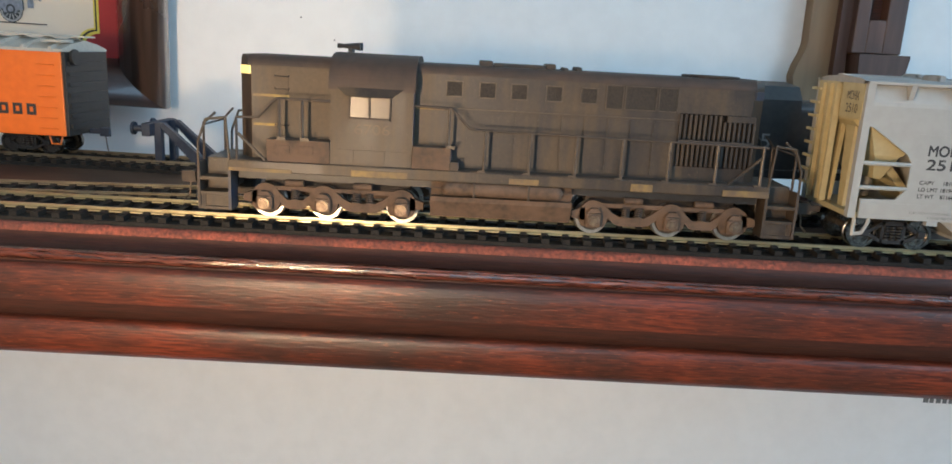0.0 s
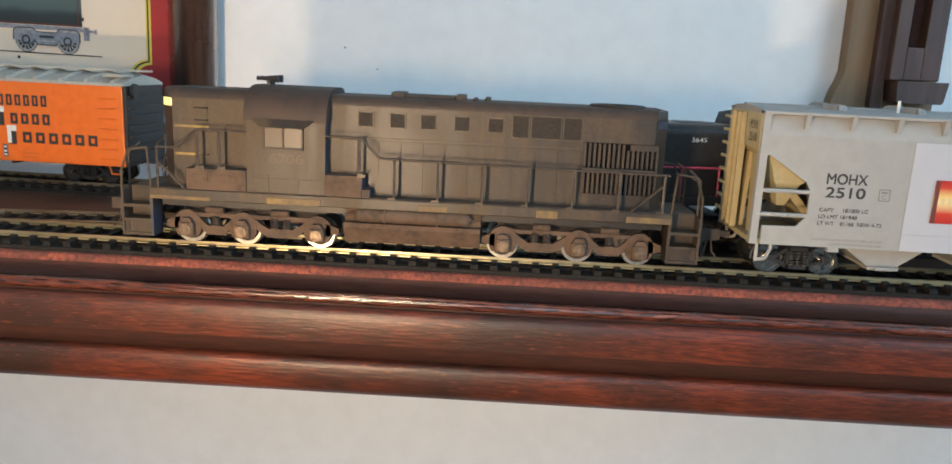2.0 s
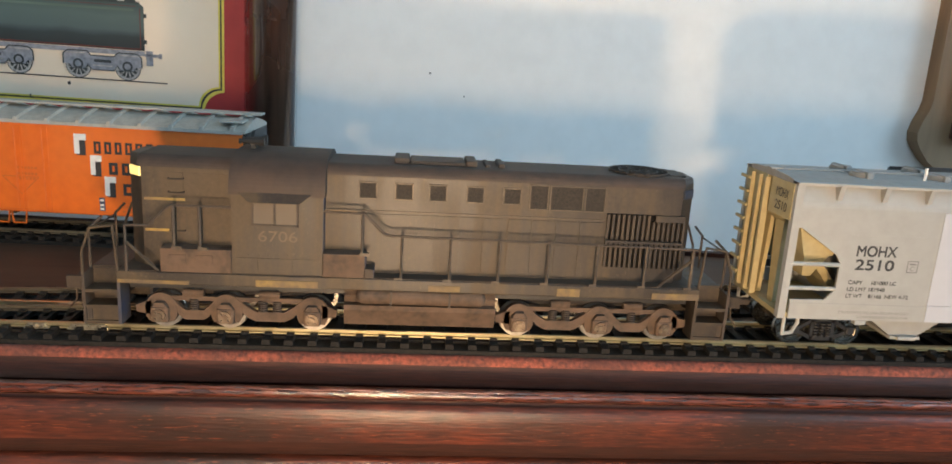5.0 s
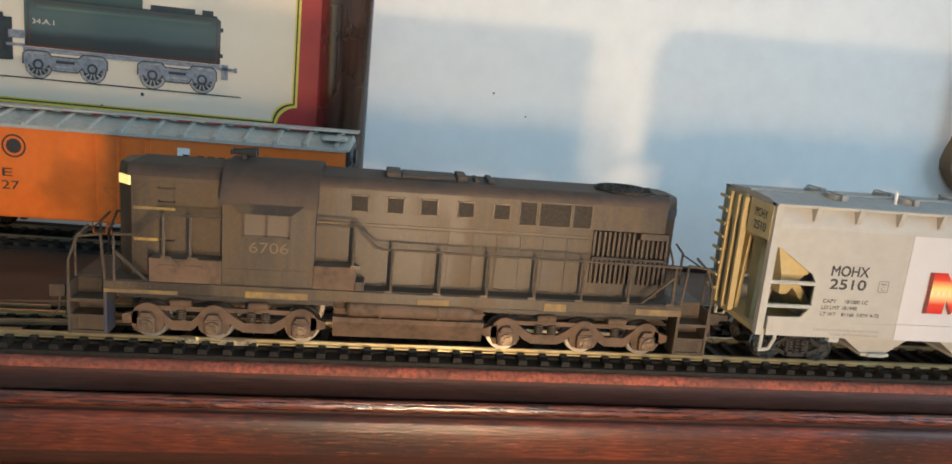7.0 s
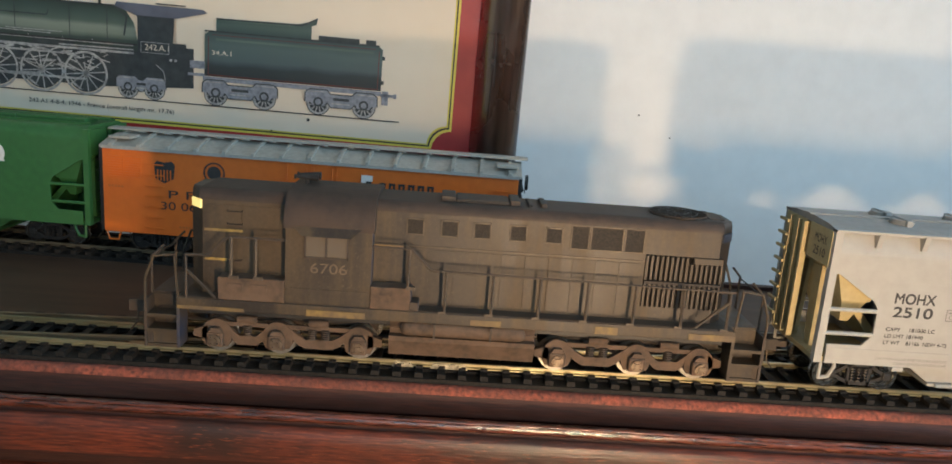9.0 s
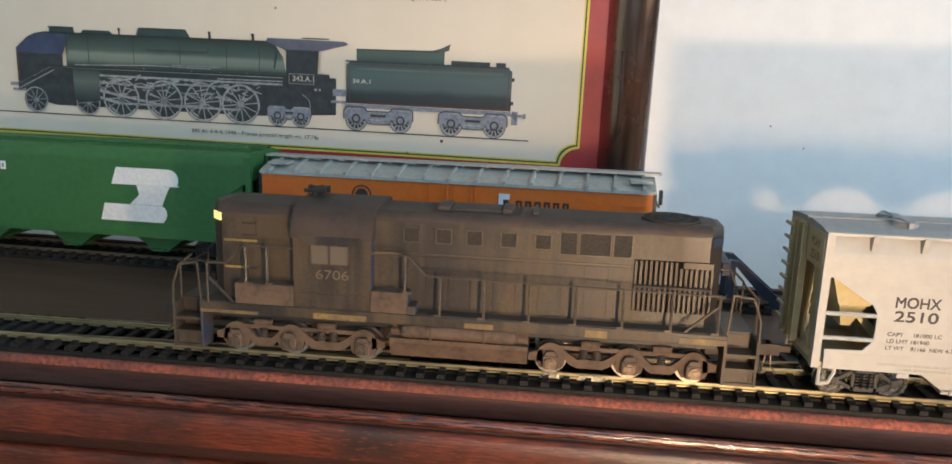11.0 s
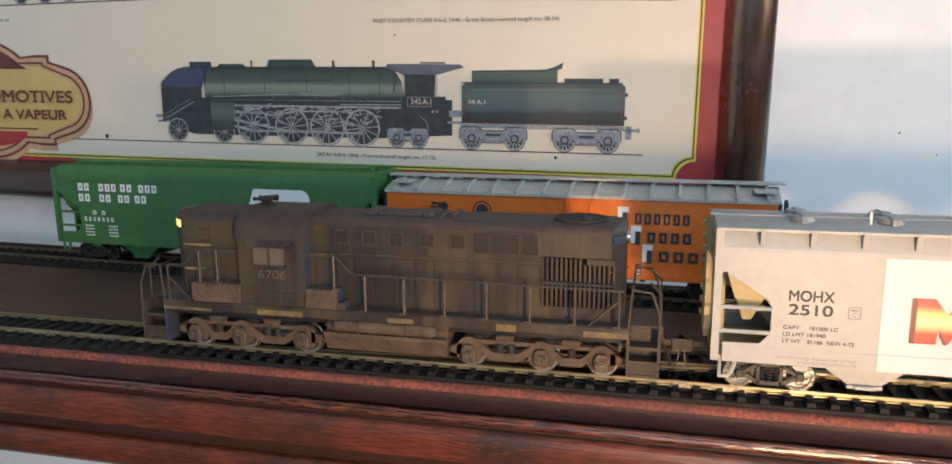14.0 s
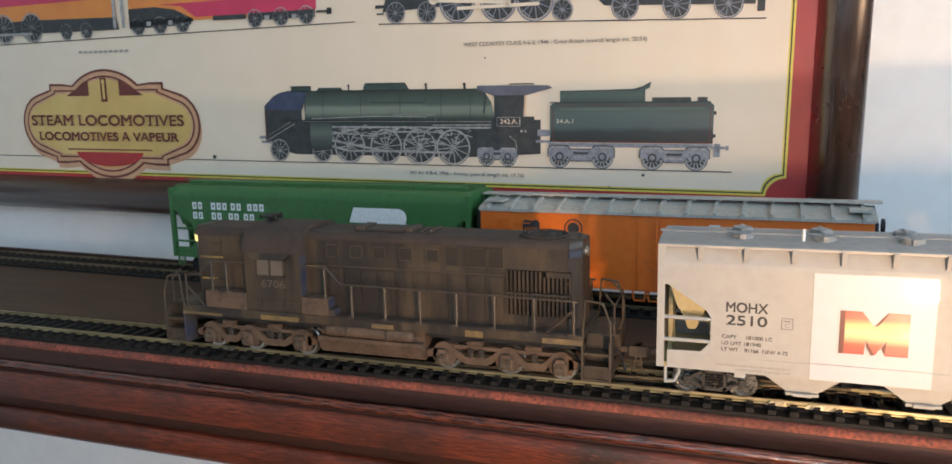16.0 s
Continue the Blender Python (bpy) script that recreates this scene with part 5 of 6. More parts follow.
for x, q in ((XA, -1), (XB, 1)):
    e = part("end_wall", bm_box(*sorted((x, x + q * 0.0016)), 0.0004, 0.0356, 0.0090, 0.0462, bev=0.0002), M_black, reefer, "dark ribbed end")
    for i in range(7):
        part("end_rib", bm_box(*sorted((x + q * 0.0014, x + q * 0.0024)), 0.002, 0.034, 0.0125 + i * 0.0046, 0.0142 + i * 0.0046), M_black, e)
    for i in range(7):
        part("rung", tube_bm([(x + q * 0.0030, 0.0015, 0.0120 + i * 0.0047), (x + q * 0.0030, 0.0085, 0.0120 + i * 0.0047)], 0.0003, 5), M_black, e)
    coupler(reefer, x + q * 0.001, q, 0.018, M_bluegrey)
bm = bmesh.new()
cyl(bm, (XB + 0.0030, 0.0050, 0.0440), (XB + 0.0042, 0.0050, 0.0440), 0.0034, 18)
part("brake_wheel", bm, M_black, reefer)
for i in range(7):
    for x in (XB - 0.0110, XA + 0.0190):
        part("rung", tube_bm([(x, -0.0009, 0.0120 + i * 0.0047), (x + 0.0080, -0.0009, 0.0120 + i * 0.0047)], 0.0003, 5), M_orange, reefer)
for x0, x1 in ((XA + 0.0022, XA + 0.0090), (XA + 0.0100, XA + 0.0168)):
    bm = bmesh.new()
    for i in range(9):
        box(bm, x0, x1, -0.0004, 0.0, 0.0335 + i * 0.0011, 0.0340 + i * 0.0011)
    tagged(part("louvre", bm, M_orange, reefer, "fine louvred grille"), kind="stuff")
for x0, x1 in ((0.1790, 0.1900), (0.1905, 0.2010)):
    bm = bmesh.new()
    for a in ((x0, x1, 0.0095, 0.0100), (x0, x1, 0.0448, 0.0453), (x0, x0 + 0.0005, 0.0095, 0.0453), (x1 - 0.0005, x1, 0.0095, 0.0453)):
        box(bm, a[0], a[1], -0.0003, 0.0, a[2], a[3])
    door = part("door", bm, M_orange, reefer, "orange plug door")
    part("lock_bar", tube_bm([(x1 - 0.002, -0.0007, 0.011), (x1 - 0.002, -0.0007, 0.044)], 0.0003, 5), M_orange, door)
for x in (0.1800, 0.1870):
    bm = tube_bm([(x - 0.003, 0.0005, 0.0088), (x - 0.0025, 0.0005, 0.0040), (x + 0.0025, 0.0005, 0.0040), (x + 0.003, 0.0005, 0.0088)], 0.0004, 5)
    part("stirrup", bm, M_orange, reefer)
for x in (XA + 0.004, XB - 0.005):
    part("stirrup", tube_bm([(x - 0.003, 0.0005, 0.0088), (x - 0.002, 0.0005, 0.0052), (x + 0.002, 0.0005, 0.0052), (x + 0.003, 0.0005, 0.0088)], 0.0004, 5), M_orange, reefer)
part("underframe", bm_box(XA + 0.012, XB - 0.012, 0.0120, 0.0240, 0.0072, 0.0090, bev=0.0003), M_black, reefer)
for x in (XA + 0.050, XA + 0.085, XA + 0.125):
    part("cross_bearer", bm_box(x - 0.0012, x + 0.0012, 0.0020, 0.0340, 0.0074, 0.0090, bev=0.0002), M_black, reefer)
for x in (XA + 0.022, XB - 0.022):
    two_axle_truck(reefer, x, y_mid=0.018, spin=False)
LY = -0.00025


def word_bars(name, parent, x, z, height, pitch, count, material, y=LY, fill=0.68):
    """A row of plain upright blocks, open in the middle, that stands in for a word."""
    if height > 0.002:
        for i in range(count):
            bm = bmesh.new()
            a, b = x + i * pitch, x + i * pitch + pitch * fill
            w = min(height * 0.27, (b - a) * 0.36)
            for r in ((a, a + w, z, z + height), (b - w, b, z, z + height), (a + w, b - w, z, z + w), (a + w, b - w, z + height - w, z + height)):
                rect(bm, *r, y)
            part(name[:-1] if name.endswith("s") else name, bm, material, parent)
        return
    bm = bmesh.new()
    for i in range(count):
        rect(bm, x + i * pitch, x + i * pitch + pitch * fill, z, z + height, y)
    tagged(part(name, bm, material, parent), kind="stuff")


for x, z, w, n, pitch in ((0.2117, 0.0345, 0.0062, 6, 0.0042), (0.2178, 0.0260, 0.0058, 4, 0.0052), (0.2232, 0.0174, 0.0058, 6, 0.0064)):
    bm = bmesh.new()
    rect(bm, x + 0.0008, x + w * 0.6 + 0.0008, z - 0.0006, z + 0.0076, LY)
    part("initial_shadow", bm, M_ink, reefer)
    bm = bmesh.new()
    rect(bm, x, x + w * 0.34, z, z + 0.0082, LY - 0.0002)
    rect(bm, x + w * 0.34, x + w * 0.8, z + 0.0056, z + 0.0082, LY - 0.0002)
    part("initial_block", bm, M_print_white, reefer, "white block on a black shadow")
    word_bars("word_blocks", reefer, x + w + 0.0016, z + 0.0004, 0.0050, pitch, n, M_ink)
bm = bmesh.new()
flat(bm, [(0.1213, 0.0405), (0.1225, 0.0420), (0.1257, 0.0414), (0.1290, 0.0420), (0.1304, 0.0405), (0.1298, 0.0345), (0.1257, 0.0322), (0.1217, 0.0345)], LY)
part("shield_mark", bm, M_ink, reefer, "dark shield emblem")
bm = bmesh.new()
for i in range(5):
    rect(bm, 0.1226 + i * 0.0014, 0.1232 + i * 0.0014, 0.0334, 0.0382, LY - 0.0002)
part("shield_bars", bm, M_orange, reefer)
bm = bmesh.new()
ring(bm, 0.1475, 0.0384, 0.0040, 0.0047, LY)
disc(bm, 0.1475, 0.0384, 0.0030, LY)
part("round_mark", bm, M_ink, reefer, "dark round emblem")
lettering("car_number", "P F E", 0.1275, LY, 0.0258, 0.0034, 0.0190, M_ink, reefer)
lettering("car_number", "30 06 27", 0.1240, LY, 0.0205, 0.0036, 0.0250, M_ink, reefer)
bm = bmesh.new()
rect(bm, 0.2205, 0.2228, 0.0108, 0.0165, LY)
part("data_panel", bm, M_pblue, reefer)
bm = bmesh.new()
for z in (0.0150, 0.0130, 0.0114):
    rect(bm, 0.2209, 0.2224, z, z + 0.0008, LY - 0.0002)
part("data_lines", bm, M_print_white, reefer)
M_faint = mat("faint_print", (0.50, 0.12, 0.03), (0.6, 0.15, 0.03), 0.5, grain=700, bump=0)
for x, z, n in ((0.1880, 0.0270, 6), (0.1880, 0.0245, 6), (0.1885, 0.0225, 5), (0.2300, 0.0125, 6), (0.2300, 0.0105, 6), (0.1010, 0.0290, 5), (0.1320, 0.0125, 6)):
    word_bars("small_print", reefer, x, z, 0.0010, 0.0014, n, M_faint)

bm = bmesh.new()
stroke(bm, [(0.1818, 0.0238), (0.1966, 0.0238), (0.1892, 0.0165)], 0.0004, LY, True)
part("triangle_mark", bm, M_faint, reefer, "faint printed triangle")

green_car = thing("covered_hopper_car", "bright green model covered hopper car on the rear track", "freight car", m=BACK)
covered_hopper(green_car, -0.1065, 0.0925, (-0.055, -0.007, 0.041), M_green, M_green, M_green, (-0.0860, 0.0720), [], spin=False, y_mid=0.018, rounded=True)
for x, z, n in ((-0.0885, 0.0412, 2), (-0.0745, 0.0412, 3), (-0.0600, 0.0412, 2), (-0.0480, 0.0412, 3), (-0.0885, 0.0352, 2), (-0.0745, 0.0352, 2), (-0.0620, 0.0352, 2), (-0.0510, 0.0352, 2)):
    word_bars("word_blocks", green_car, x, z - 0.0005, 0.0042, 0.0042, n, M_print_white, fill=0.74)
word_bars("car_number", green_car, -0.0800, 0.0274, 0.0022, 0.0060, 2, M_print_white, fill=0.4)
word_bars("car_number", green_car, -0.0860, 0.0236, 0.0022, 0.0030, 7, M_print_white, fill=0.5)
for i in range(4):
    word_bars("small_print", green_car, -0.0860, 0.0205 - i * 0.0018, 0.0009, 0.0016, 4, M_print_white)
    word_bars("small_print", green_car, -0.0700, 0.0205 - i * 0.0018, 0.0009, 0.0016, 4, M_print_white)
bm = bmesh.new()
flat(bm, [(0.0205, 0.0366), (0.0560, 0.0366)] + arc(0.0510, 0.0400, 0.0050, -30, 90, 6) + [(0.0235, 0.0450)], -0.00025)
flat(bm, [(0.0140, 0.0185), (0.0480, 0.0185)] + arc(0.0450, 0.0230, 0.0045, -60, 60, 6) + [(0.0165, 0.0270)], -0.0007)
flat(bm, [(0.0340, 0.0366), (0.0515, 0.0366), (0.0490, 0.0318), (0.0470, 0.0270), (0.0300, 0.0270), (0.0350, 0.0318)], -0.0005)
part("emblem", bm, M_print_white, green_car, "large white emblem shapes")

# ---- black switcher on the branch track ----
ANG = math.degrees(math.atan(0.118))
switcher = thing("diesel_switcher", "black model diesel switcher with pink handrails on the branch track", "locomotive", m=pose(0.520, branch_y(0.520), 0, 0, 0, ANG))
M_pink = mat("pink_handrail", (0.50, 0.06, 0.13), (0.42, 0.05, 0.11), 0.5, grain=600, bump=0)
part("frame_sill", bm_box(-0.012, 0.150, -0.0165, 0.0165, 0.0135, 0.0170, bev=0.0003), M_black, switcher)
part("short_hood", hood(-0.0050, 0.0268, 0.0120, 0.0440, 0.0040, base=0.0169), M_black, switcher, "plain black hood")
part("long_hood", hood(0.0682, 0.1480, 0.0120, 0.0425, 0.0040, base=0.0169), M_black, switcher)
bm = bmesh.new()
prism(bm, [(-0.0155, 0.0169), (0.0155, 0.0169), (0.0155, 0.0440), (0.0120, 0.0490), (0.0, 0.0505), (-0.0120, 0.0490), (-0.0155, 0.0440)], "x", 0.0265, 0.0680)
part("cab", bm, M_black, switcher)
part("roof_vent", bm_box(0.004, 0.018, -0.005, 0.005, 0.0436, 0.0452, bev=0.0004), M_black, switcher)
lettering("road_number", "5645", 0.0072, -0.01215, 0.0380, 0.0017, 0.0060, M_print_white, switcher)
lettering("road_number", "5645", 0.0375, -0.01565, 0.0252, 0.0058, 0.0195, M_ink_grey, switcher)
for s in (-1, 1):
    y = s * 0.0160
    part("handrail", tube_bm([(-0.013, y, 0.0282), (0.0270, y, 0.0285)], 0.0004), M_pink, switcher, "pink handrail")
    for x in (-0.013, 0.003, 0.018):
        part("stanchion", tube_bm([(x, y, 0.0170), (x, y, 0.0292)], 0.0004), M_pink, switcher)
    part("handrail", tube_bm([(-0.013, y, 0.0282), (-0.0135, s * 0.009, 0.0270), (-0.0115, s * 0.003, 0.0175)], 0.0004), M_pink, switcher)
    part("step_well", bm_box(-0.0200, -0.0120, *sorted((s * 0.0105, s * 0.0160)), 0.0020, 0.0160, bev=0.0003), M_black, switcher)
part("end_platform", bm_box(-0.0195, -0.0120, -0.0105, 0.0105, 0.0140, 0.0165), M_black, switcher)
part("hose", tube_bm([(-0.0120, -0.0120, 0.0170), (-0.0125, -0.0125, 0.0270), (-0.0170, -0.0130, 0.0260), (-0.0175, -0.0130, 0.0160)], 0.0005), M_black, switcher)
coupler(switcher, -0.0195, -1, 0.0, M_black)
for x in (0.020, 0.118):
    two_axle_truck(switcher, x, 0.0125, 0.0055, spin=False)

# ---- wooden bracket on the wall ----
bracket = thing("wall_bracket", "dark brown carved wooden wall bracket with a slotted post", "bracket")
bm = bmesh.new()
prism(bm, [(0.6515, 0.30), (0.6518, 0.12), (0.6522, 0.070), (0.6508, 0.0645), (0.6480, 0.0580), (0.6464, 0.0515), (0.6472, 0.0465), (0.6500, 0.0420), (0.6560, 0.0350), (0.6640, 0.0290), (0.7050, 0.0280), (0.7050, 0.30)], "y", 0.196, WALL_Y)
part("back_board", bm, M_tanwood, bracket, "lighter brown shaped back board")
bm = bmesh.new()
prism(bm, [(0.6655, 0.30), (0.6662, 0.050), (0.6725, 0.046), (0.6725, 0.30)], "y", 0.190, 0.196)
part("rail", bm, M_fruitwood, bracket)
post = bmesh.new()
for a in ((0.6722, 0.6796, 0.0660, 0.30), (0.6892, 0.6999, 0.0660, 0.30), (0.6796, 0.6892, 0.0660, 0.0842)):
    box(post, a[0], a[1], 0.184, 0.196, a[2], a[3], bev=0.0006)
part("post", post, M_fruitwood, bracket, "post with an upright slot")
part("slot_back", bm_box(0.6792, 0.6896, 0.192, 0.1958, 0.0838, 0.30), M_wood_dark_shade, bracket)
bm = bmesh.new()
prism(bm, [(0.6752, 0.0656), (0.7036, 0.0656), (0.7036, 0.0636), (0.7022, 0.0545), (0.7010, 0.0533), (0.6770, 0.0533), (0.6760, 0.0545), (0.6752, 0.0636)], "y", 0.180, 0.196)
part("foot", bm, M_fruitwood, bracket)
bm = bmesh.new()
for i, w in enumerate((0.0035, 0.0028, 0.0032, 0.0030, 0.0026)):
    rect(bm, 0.7665 + i * 0.0042, 0.7665 + i * 0.0042 + w, -0.1535, -0.1475, WALL_Y - 0.0005)
tagged(part("wall_label", bm, M_ink_grey), "tiny dark print on the wall under the shelf", "label")
bm = bmesh.new()
for x, z, r in ((0.3574, 0.0697, 0.0006), (0.3772, 0.0577, 0.0005)):
    disc(bm, x, z, r, WALL_Y - 0.0004, 8)
tagged(part("wall_mark", bm, M_ink_grey), "small dark nicks in the white wall paint", "mark")

# ---- framed poster on the wall ----
poster = thing("framed_poster", "large framed railway print with a red mount and dark wood frame", "picture", m=pose(0, 0.1885, 0, 0, 0.78, -1.134))
PL, PR, PB, PT = -0.50, 0.2585, 0.0445, 0.36
part("backing", bm_box(PL, PR, 0.0008, 0.006, PB, PT), M_red, poster, "dark red mount")


def frame_member(name, pts_fn, n_mat):
    bm = bmesh.new()
    rows = [[bm.verts.new(p) for p in ring_] for ring_ in pts_fn]
    for a, b in zip(rows, rows[1:]):
        for j in range(len(a)):
            i = (j + 1) % len(a)
            bm.faces.new((a[j], b[j], b[i], a[i]))
    bm.faces.new(rows[0])
    bm.faces.new(rows[-1][::-1])
    return part(name, bm, n_mat, poster, smooth=True)


# rounded moulding: w across the member, y towards the viewer
MOULD = [(0.0, 0.006), (0.0, -0.0005), (0.0018, -0.0045), (0.0045, -0.0082), (0.0085, -0.0112), (0.0132, -0.0125), (0.0180, -0.0112), (0.0220, -0.0082), (0.0247, -0.0045), (0.0265, -0.0005), (0.0265, 0.006)]
frame_member("frame_side", [[(PR + w, y, z0 - (w if z0 < 0.1 else -w)) for w, y in MOULD] for z0 in (PB, PT)], M_frame)
frame_member("frame_side", [[(PL - w, y, z0 - (w if z0 < 0.1 else -w)) for w, y in MOULD] for z0 in (PB, PT)], M_frame)
frame_member("frame_bottom", [[(x0 + (w if x0 > 0 else -w), y, PB - w) for w, y in MOULD] for x0 in (PL, PR)], M_frame_h)
frame_member("frame_top", [[(x0 + (w if x0 > 0 else -w), y, PT + w) for w, y in MOULD] for x0 in (PL, PR)], M_frame_h)


def notched(inset):
    """Print outline with a scooped lower right corner."""
    r, b = 0.2480 - inset, 0.0472 + inset
    k = 0.0110
    return [(PL + 0.01, b), (r - k, b)] + arc(r + 0.0005, b - 0.0005, k, 177, 93, 8) + [(r, b + k), (r, PT - 0.01), (PL + 0.01, PT - 0.01)]


for k, (inset, m) in enumerate(((0.0, M_ylw), (0.0012, M_ink), (0.0020, M_ylw), (0.0028, M_paper))):
    bm = bmesh.new()
    flat(bm, notched(inset), 0.0006 - 0.0002 * k)
    part("print_sheet" if m is M_paper else "border_line", bm, m, poster, "cream printed paper" if m is M_paper else "")
Y0 = -0.0004


def print_part(name, material, layer, *draw):
    bm = bmesh.new()
    for fn, *a in draw:
        if fn is stroke:
            fn(bm, a[0], a[1], Y0 - 0.00015 * layer)
        elif fn is flat:
            fn(bm, a[0], Y0 - 0.00015 * layer)
        else:
            fn(bm, *a, Y0 - 0.00015 * layer)
    ob = part(name, bm, material, poster)
    return tagged(ob, kind="stuff") if len(draw) > 1 else ob


def spoked(x, z, r, spokes=12, dark=M_pdark, light=M_plight):
    d = [(ring, x, z, r * 0.90, r), (disc, x, z, r * 0.16)]
    bm = bmesh.new()
    disc(bm, x, z, r * 0.86, Y0 - 0.0003)
    part("printed_wheel", bm, dark, poster)
    for i in range(spokes):
        a = radians(360 / spokes * i + 7)
        d.append((stroke, [(x, z), (x + r * 0.88 * math.cos(a), z + r * 0.88 * math.sin(a))], r * 0.055))
    d.append((flat, [(x + r * 0.8 * math.cos(radians(a)), z + r * 0.8 * math.sin(radians(a))) for a in range(200, 275, 15)]))
    print_part("printed_wheel", light, 3, *d)


def bogie(x0, x1, z, r, dark, light):
    """A printed two-axle bogie: pale wheels half hidden by an arched side frame."""
    for x in (x0, x1):
        print_part("printed_wheel", dark, 1, (disc, x, z, r))
        print_part("printed_wheel", M_plight, 2, (ring, x, z, r * 0.76, r * 0.94), *[(stroke, [(x, z), (x + r * 0.8 * math.cos(radians(a)), z + r * 0.8 * math.sin(radians(a)))], r * 0.10) for a in range(195, 360, 30)])
    m = (x0 + x1) / 2
    h = m - x0
    half = [(-h - 1.12 * r, 0.05 * r), (-h - 1.10 * r, 0.85 * r), (-h - 0.75 * r, 1.12 * r), (-h + 0.7 * r, 1.12 * r), (-h + 1.0 * r, 0.80 * r)]
    low = [(-h + 1.05 * r, -0.30 * r), (-h + 0.75 * r, 0.10 * r), (-h + 0.55 * r, -0.25 * r), (-h - 0.5 * r, -0.25 * r), (-h - 0.7 * r, 0.05 * r)]
    pts = half + [(-a, b) for a, b in half[::-1]] + [(-a, b) for a, b in low[::-1]] + low
    print_part("printed_truck", M_pgrey, 4, (flat, [(m + a, z + b) for a, b in pts]))
    print_part("printed_truck_line", dark, 5, (stroke, [(m + a, z + b) for a, b in half + [(-a, b) for a, b in half[::-1]]], r * 0.09), (stroke, [(m + a, z + b) for a, b in [(-a, b) for a, b in low[::-1]] + low], r * 0.07), (rect, m - h * 0.35, m + h * 0.35, z + 0.30 * r, z + 0.52 * r), *[(ring, x, z + 0.1 * r, r * 0.24, r * 0.40) for x in (x0, x1)])
    print_part("printed_truck_light", M_plight, 6, (stroke, [(m - h - 0.9 * r, z + 0.92 * r), (m - h + 0.6 * r, z + 0.95 * r)], r * 0.09), (stroke, [(m + h - 0.6 * r, z + 0.95 * r), (m + h + 0.9 * r, z + 0.92 * r)], r * 0.09), (stroke, [(m - h * 0.4, z + 0.05 * r), (m + h * 0.4, z + 0.05 * r)], r * 0.10))


# the green engine
print_part("ground_line", M_ink, 1, (stroke, [(-0.36, 0.0605), (0.2190, 0.0605)], 0.0006))
print_part("printed_underframe", M_pdark, 1, (flat, [(-0.0900, 0.0700), (-0.0900, 0.0860), (-0.0500, 0.0900), (0.1060, 0.0900), (0.1060, 0.0690), (0.0560, 0.0660), (-0.0700, 0.0660)]))
print_part("printed_boiler", M_boiler, 2, (flat, [(-0.0620, 0.0860), (-0.0620, 0.1092), (0.0640, 0.1092), (0.0700, 0.1068), (0.0740, 0.1010), (0.0760, 0.0920), (0.0760, 0.0860)]))
print_part("printed_cylinder", M_cylinder, 6, (flat, [(-0.0575, 0.0700), (-0.0580, 0.0880), (-0.0405, 0.0880), (-0.0410, 0.0700), (-0.0440, 0.0690), (-0.0545, 0.0690)]))
print_part("printed_smokebox", M_pblue, 4, (flat, [(-0.0937, 0.0955), (-0.0937, 0.0990), (-0.0860, 0.1055), (-0.0810, 0.1078), (-0.0740, 0.1090), (-0.0585, 0.1092), (-0.0610, 0.1030), (-0.0640, 0.0962)]))
print_part("printed_smokebox_shade", M_pdark, 5, (flat, [(-0.0937, 0.0740), (-0.0937, 0.0965), (-0.0640, 0.0965), (-0.0640, 0.0860), (-0.0800, 0.0780)]))
print_part("printed_smokebox_line", M_maroon, 6, (stroke, [(-0.0930, 0.0760), (-0.0930, 0.0955), (-0.0860, 0.0958)], 0.0005))
print_part("printed_outline", M_ink, 8, (stroke, [(-0.0937, 0.0740), (-0.0937, 0.0990), (-0.0860, 0.1055), (-0.0810, 0.1078), (-0.0740, 0.1091), (0.0640, 0.1092)], 0.0005), (stroke, [(-0.0720, 0.1122), (-0.0555, 0.1122)], 0.0007), (stroke, [(-0.0160, 0.1088), (-0.0140, 0.1136), (0.0150, 0.1136), (0.0180, 0.1090)], 0.0005), (stroke, [(0.0860, 0.1118), (0.1020, 0.1118)], 0.0007), (stroke, [(-0.0800, 0.0892), (0.0760, 0.0896)], 0.0009), *[(stroke, [(x, 0.1090), (x, 0.1124)], 0.0010) for x in (-0.0265, 0.0298, 0.0562)], *[(disc, x, 0.1124, 0.0009) for x in (-0.0265, 0.0298, 0.0562)])
print_part("printed_dome", M_pgreen, 4, (flat, [(-0.0720, 0.1085), (-0.0715, 0.1120), (-0.0560, 0.1122), (-0.0555, 0.1085)]), (flat, [(-0.0520, 0.1085), (-0.0500, 0.1112), (-0.0330, 0.1112), (-0.0300, 0.1085)]), (flat, [(-0.0160, 0.1085), (-0.0140, 0.1135), (0.0150, 0.1135), (0.0180, 0.1085)]), (flat, [(0.0290, 0.1085), (0.0290, 0.1115), (0.0305, 0.1115), (0.0305, 0.1085)]), (flat, [(0.0555, 0.1085), (0.0555, 0.1130), (0.0570, 0.1130), (0.0570, 0.1085)]))
print_part("printed_cab", M_pdark, 3, (flat, [(0.0760, 0.0760), (0.0760, 0.1040), (0.0690, 0.1110), (0.0960, 0.1110), (0.0950, 0.0920), (0.1020, 0.0920), (0.1030, 0.0760)]))
print_part("printed_cab_roof", M_proof, 5, (flat, [(0.0640, 0.1090), (0.0650, 0.1112), (0.1110, 0.1108), (0.1135, 0.1092), (0.0970, 0.1050), (0.0750, 0.1050)]))
print_part("printed_cab_window", M_paper, 6, (flat, [(0.0970, 0.0925), (0.0970, 0.1045), (0.1040, 0.1060), (0.1040, 0.0925)]))
lettering("engine_number", "242.A.1", 0.0800, Y0 - 0.001, 0.0875, 0.0030, 0.0130, M_paper, poster)
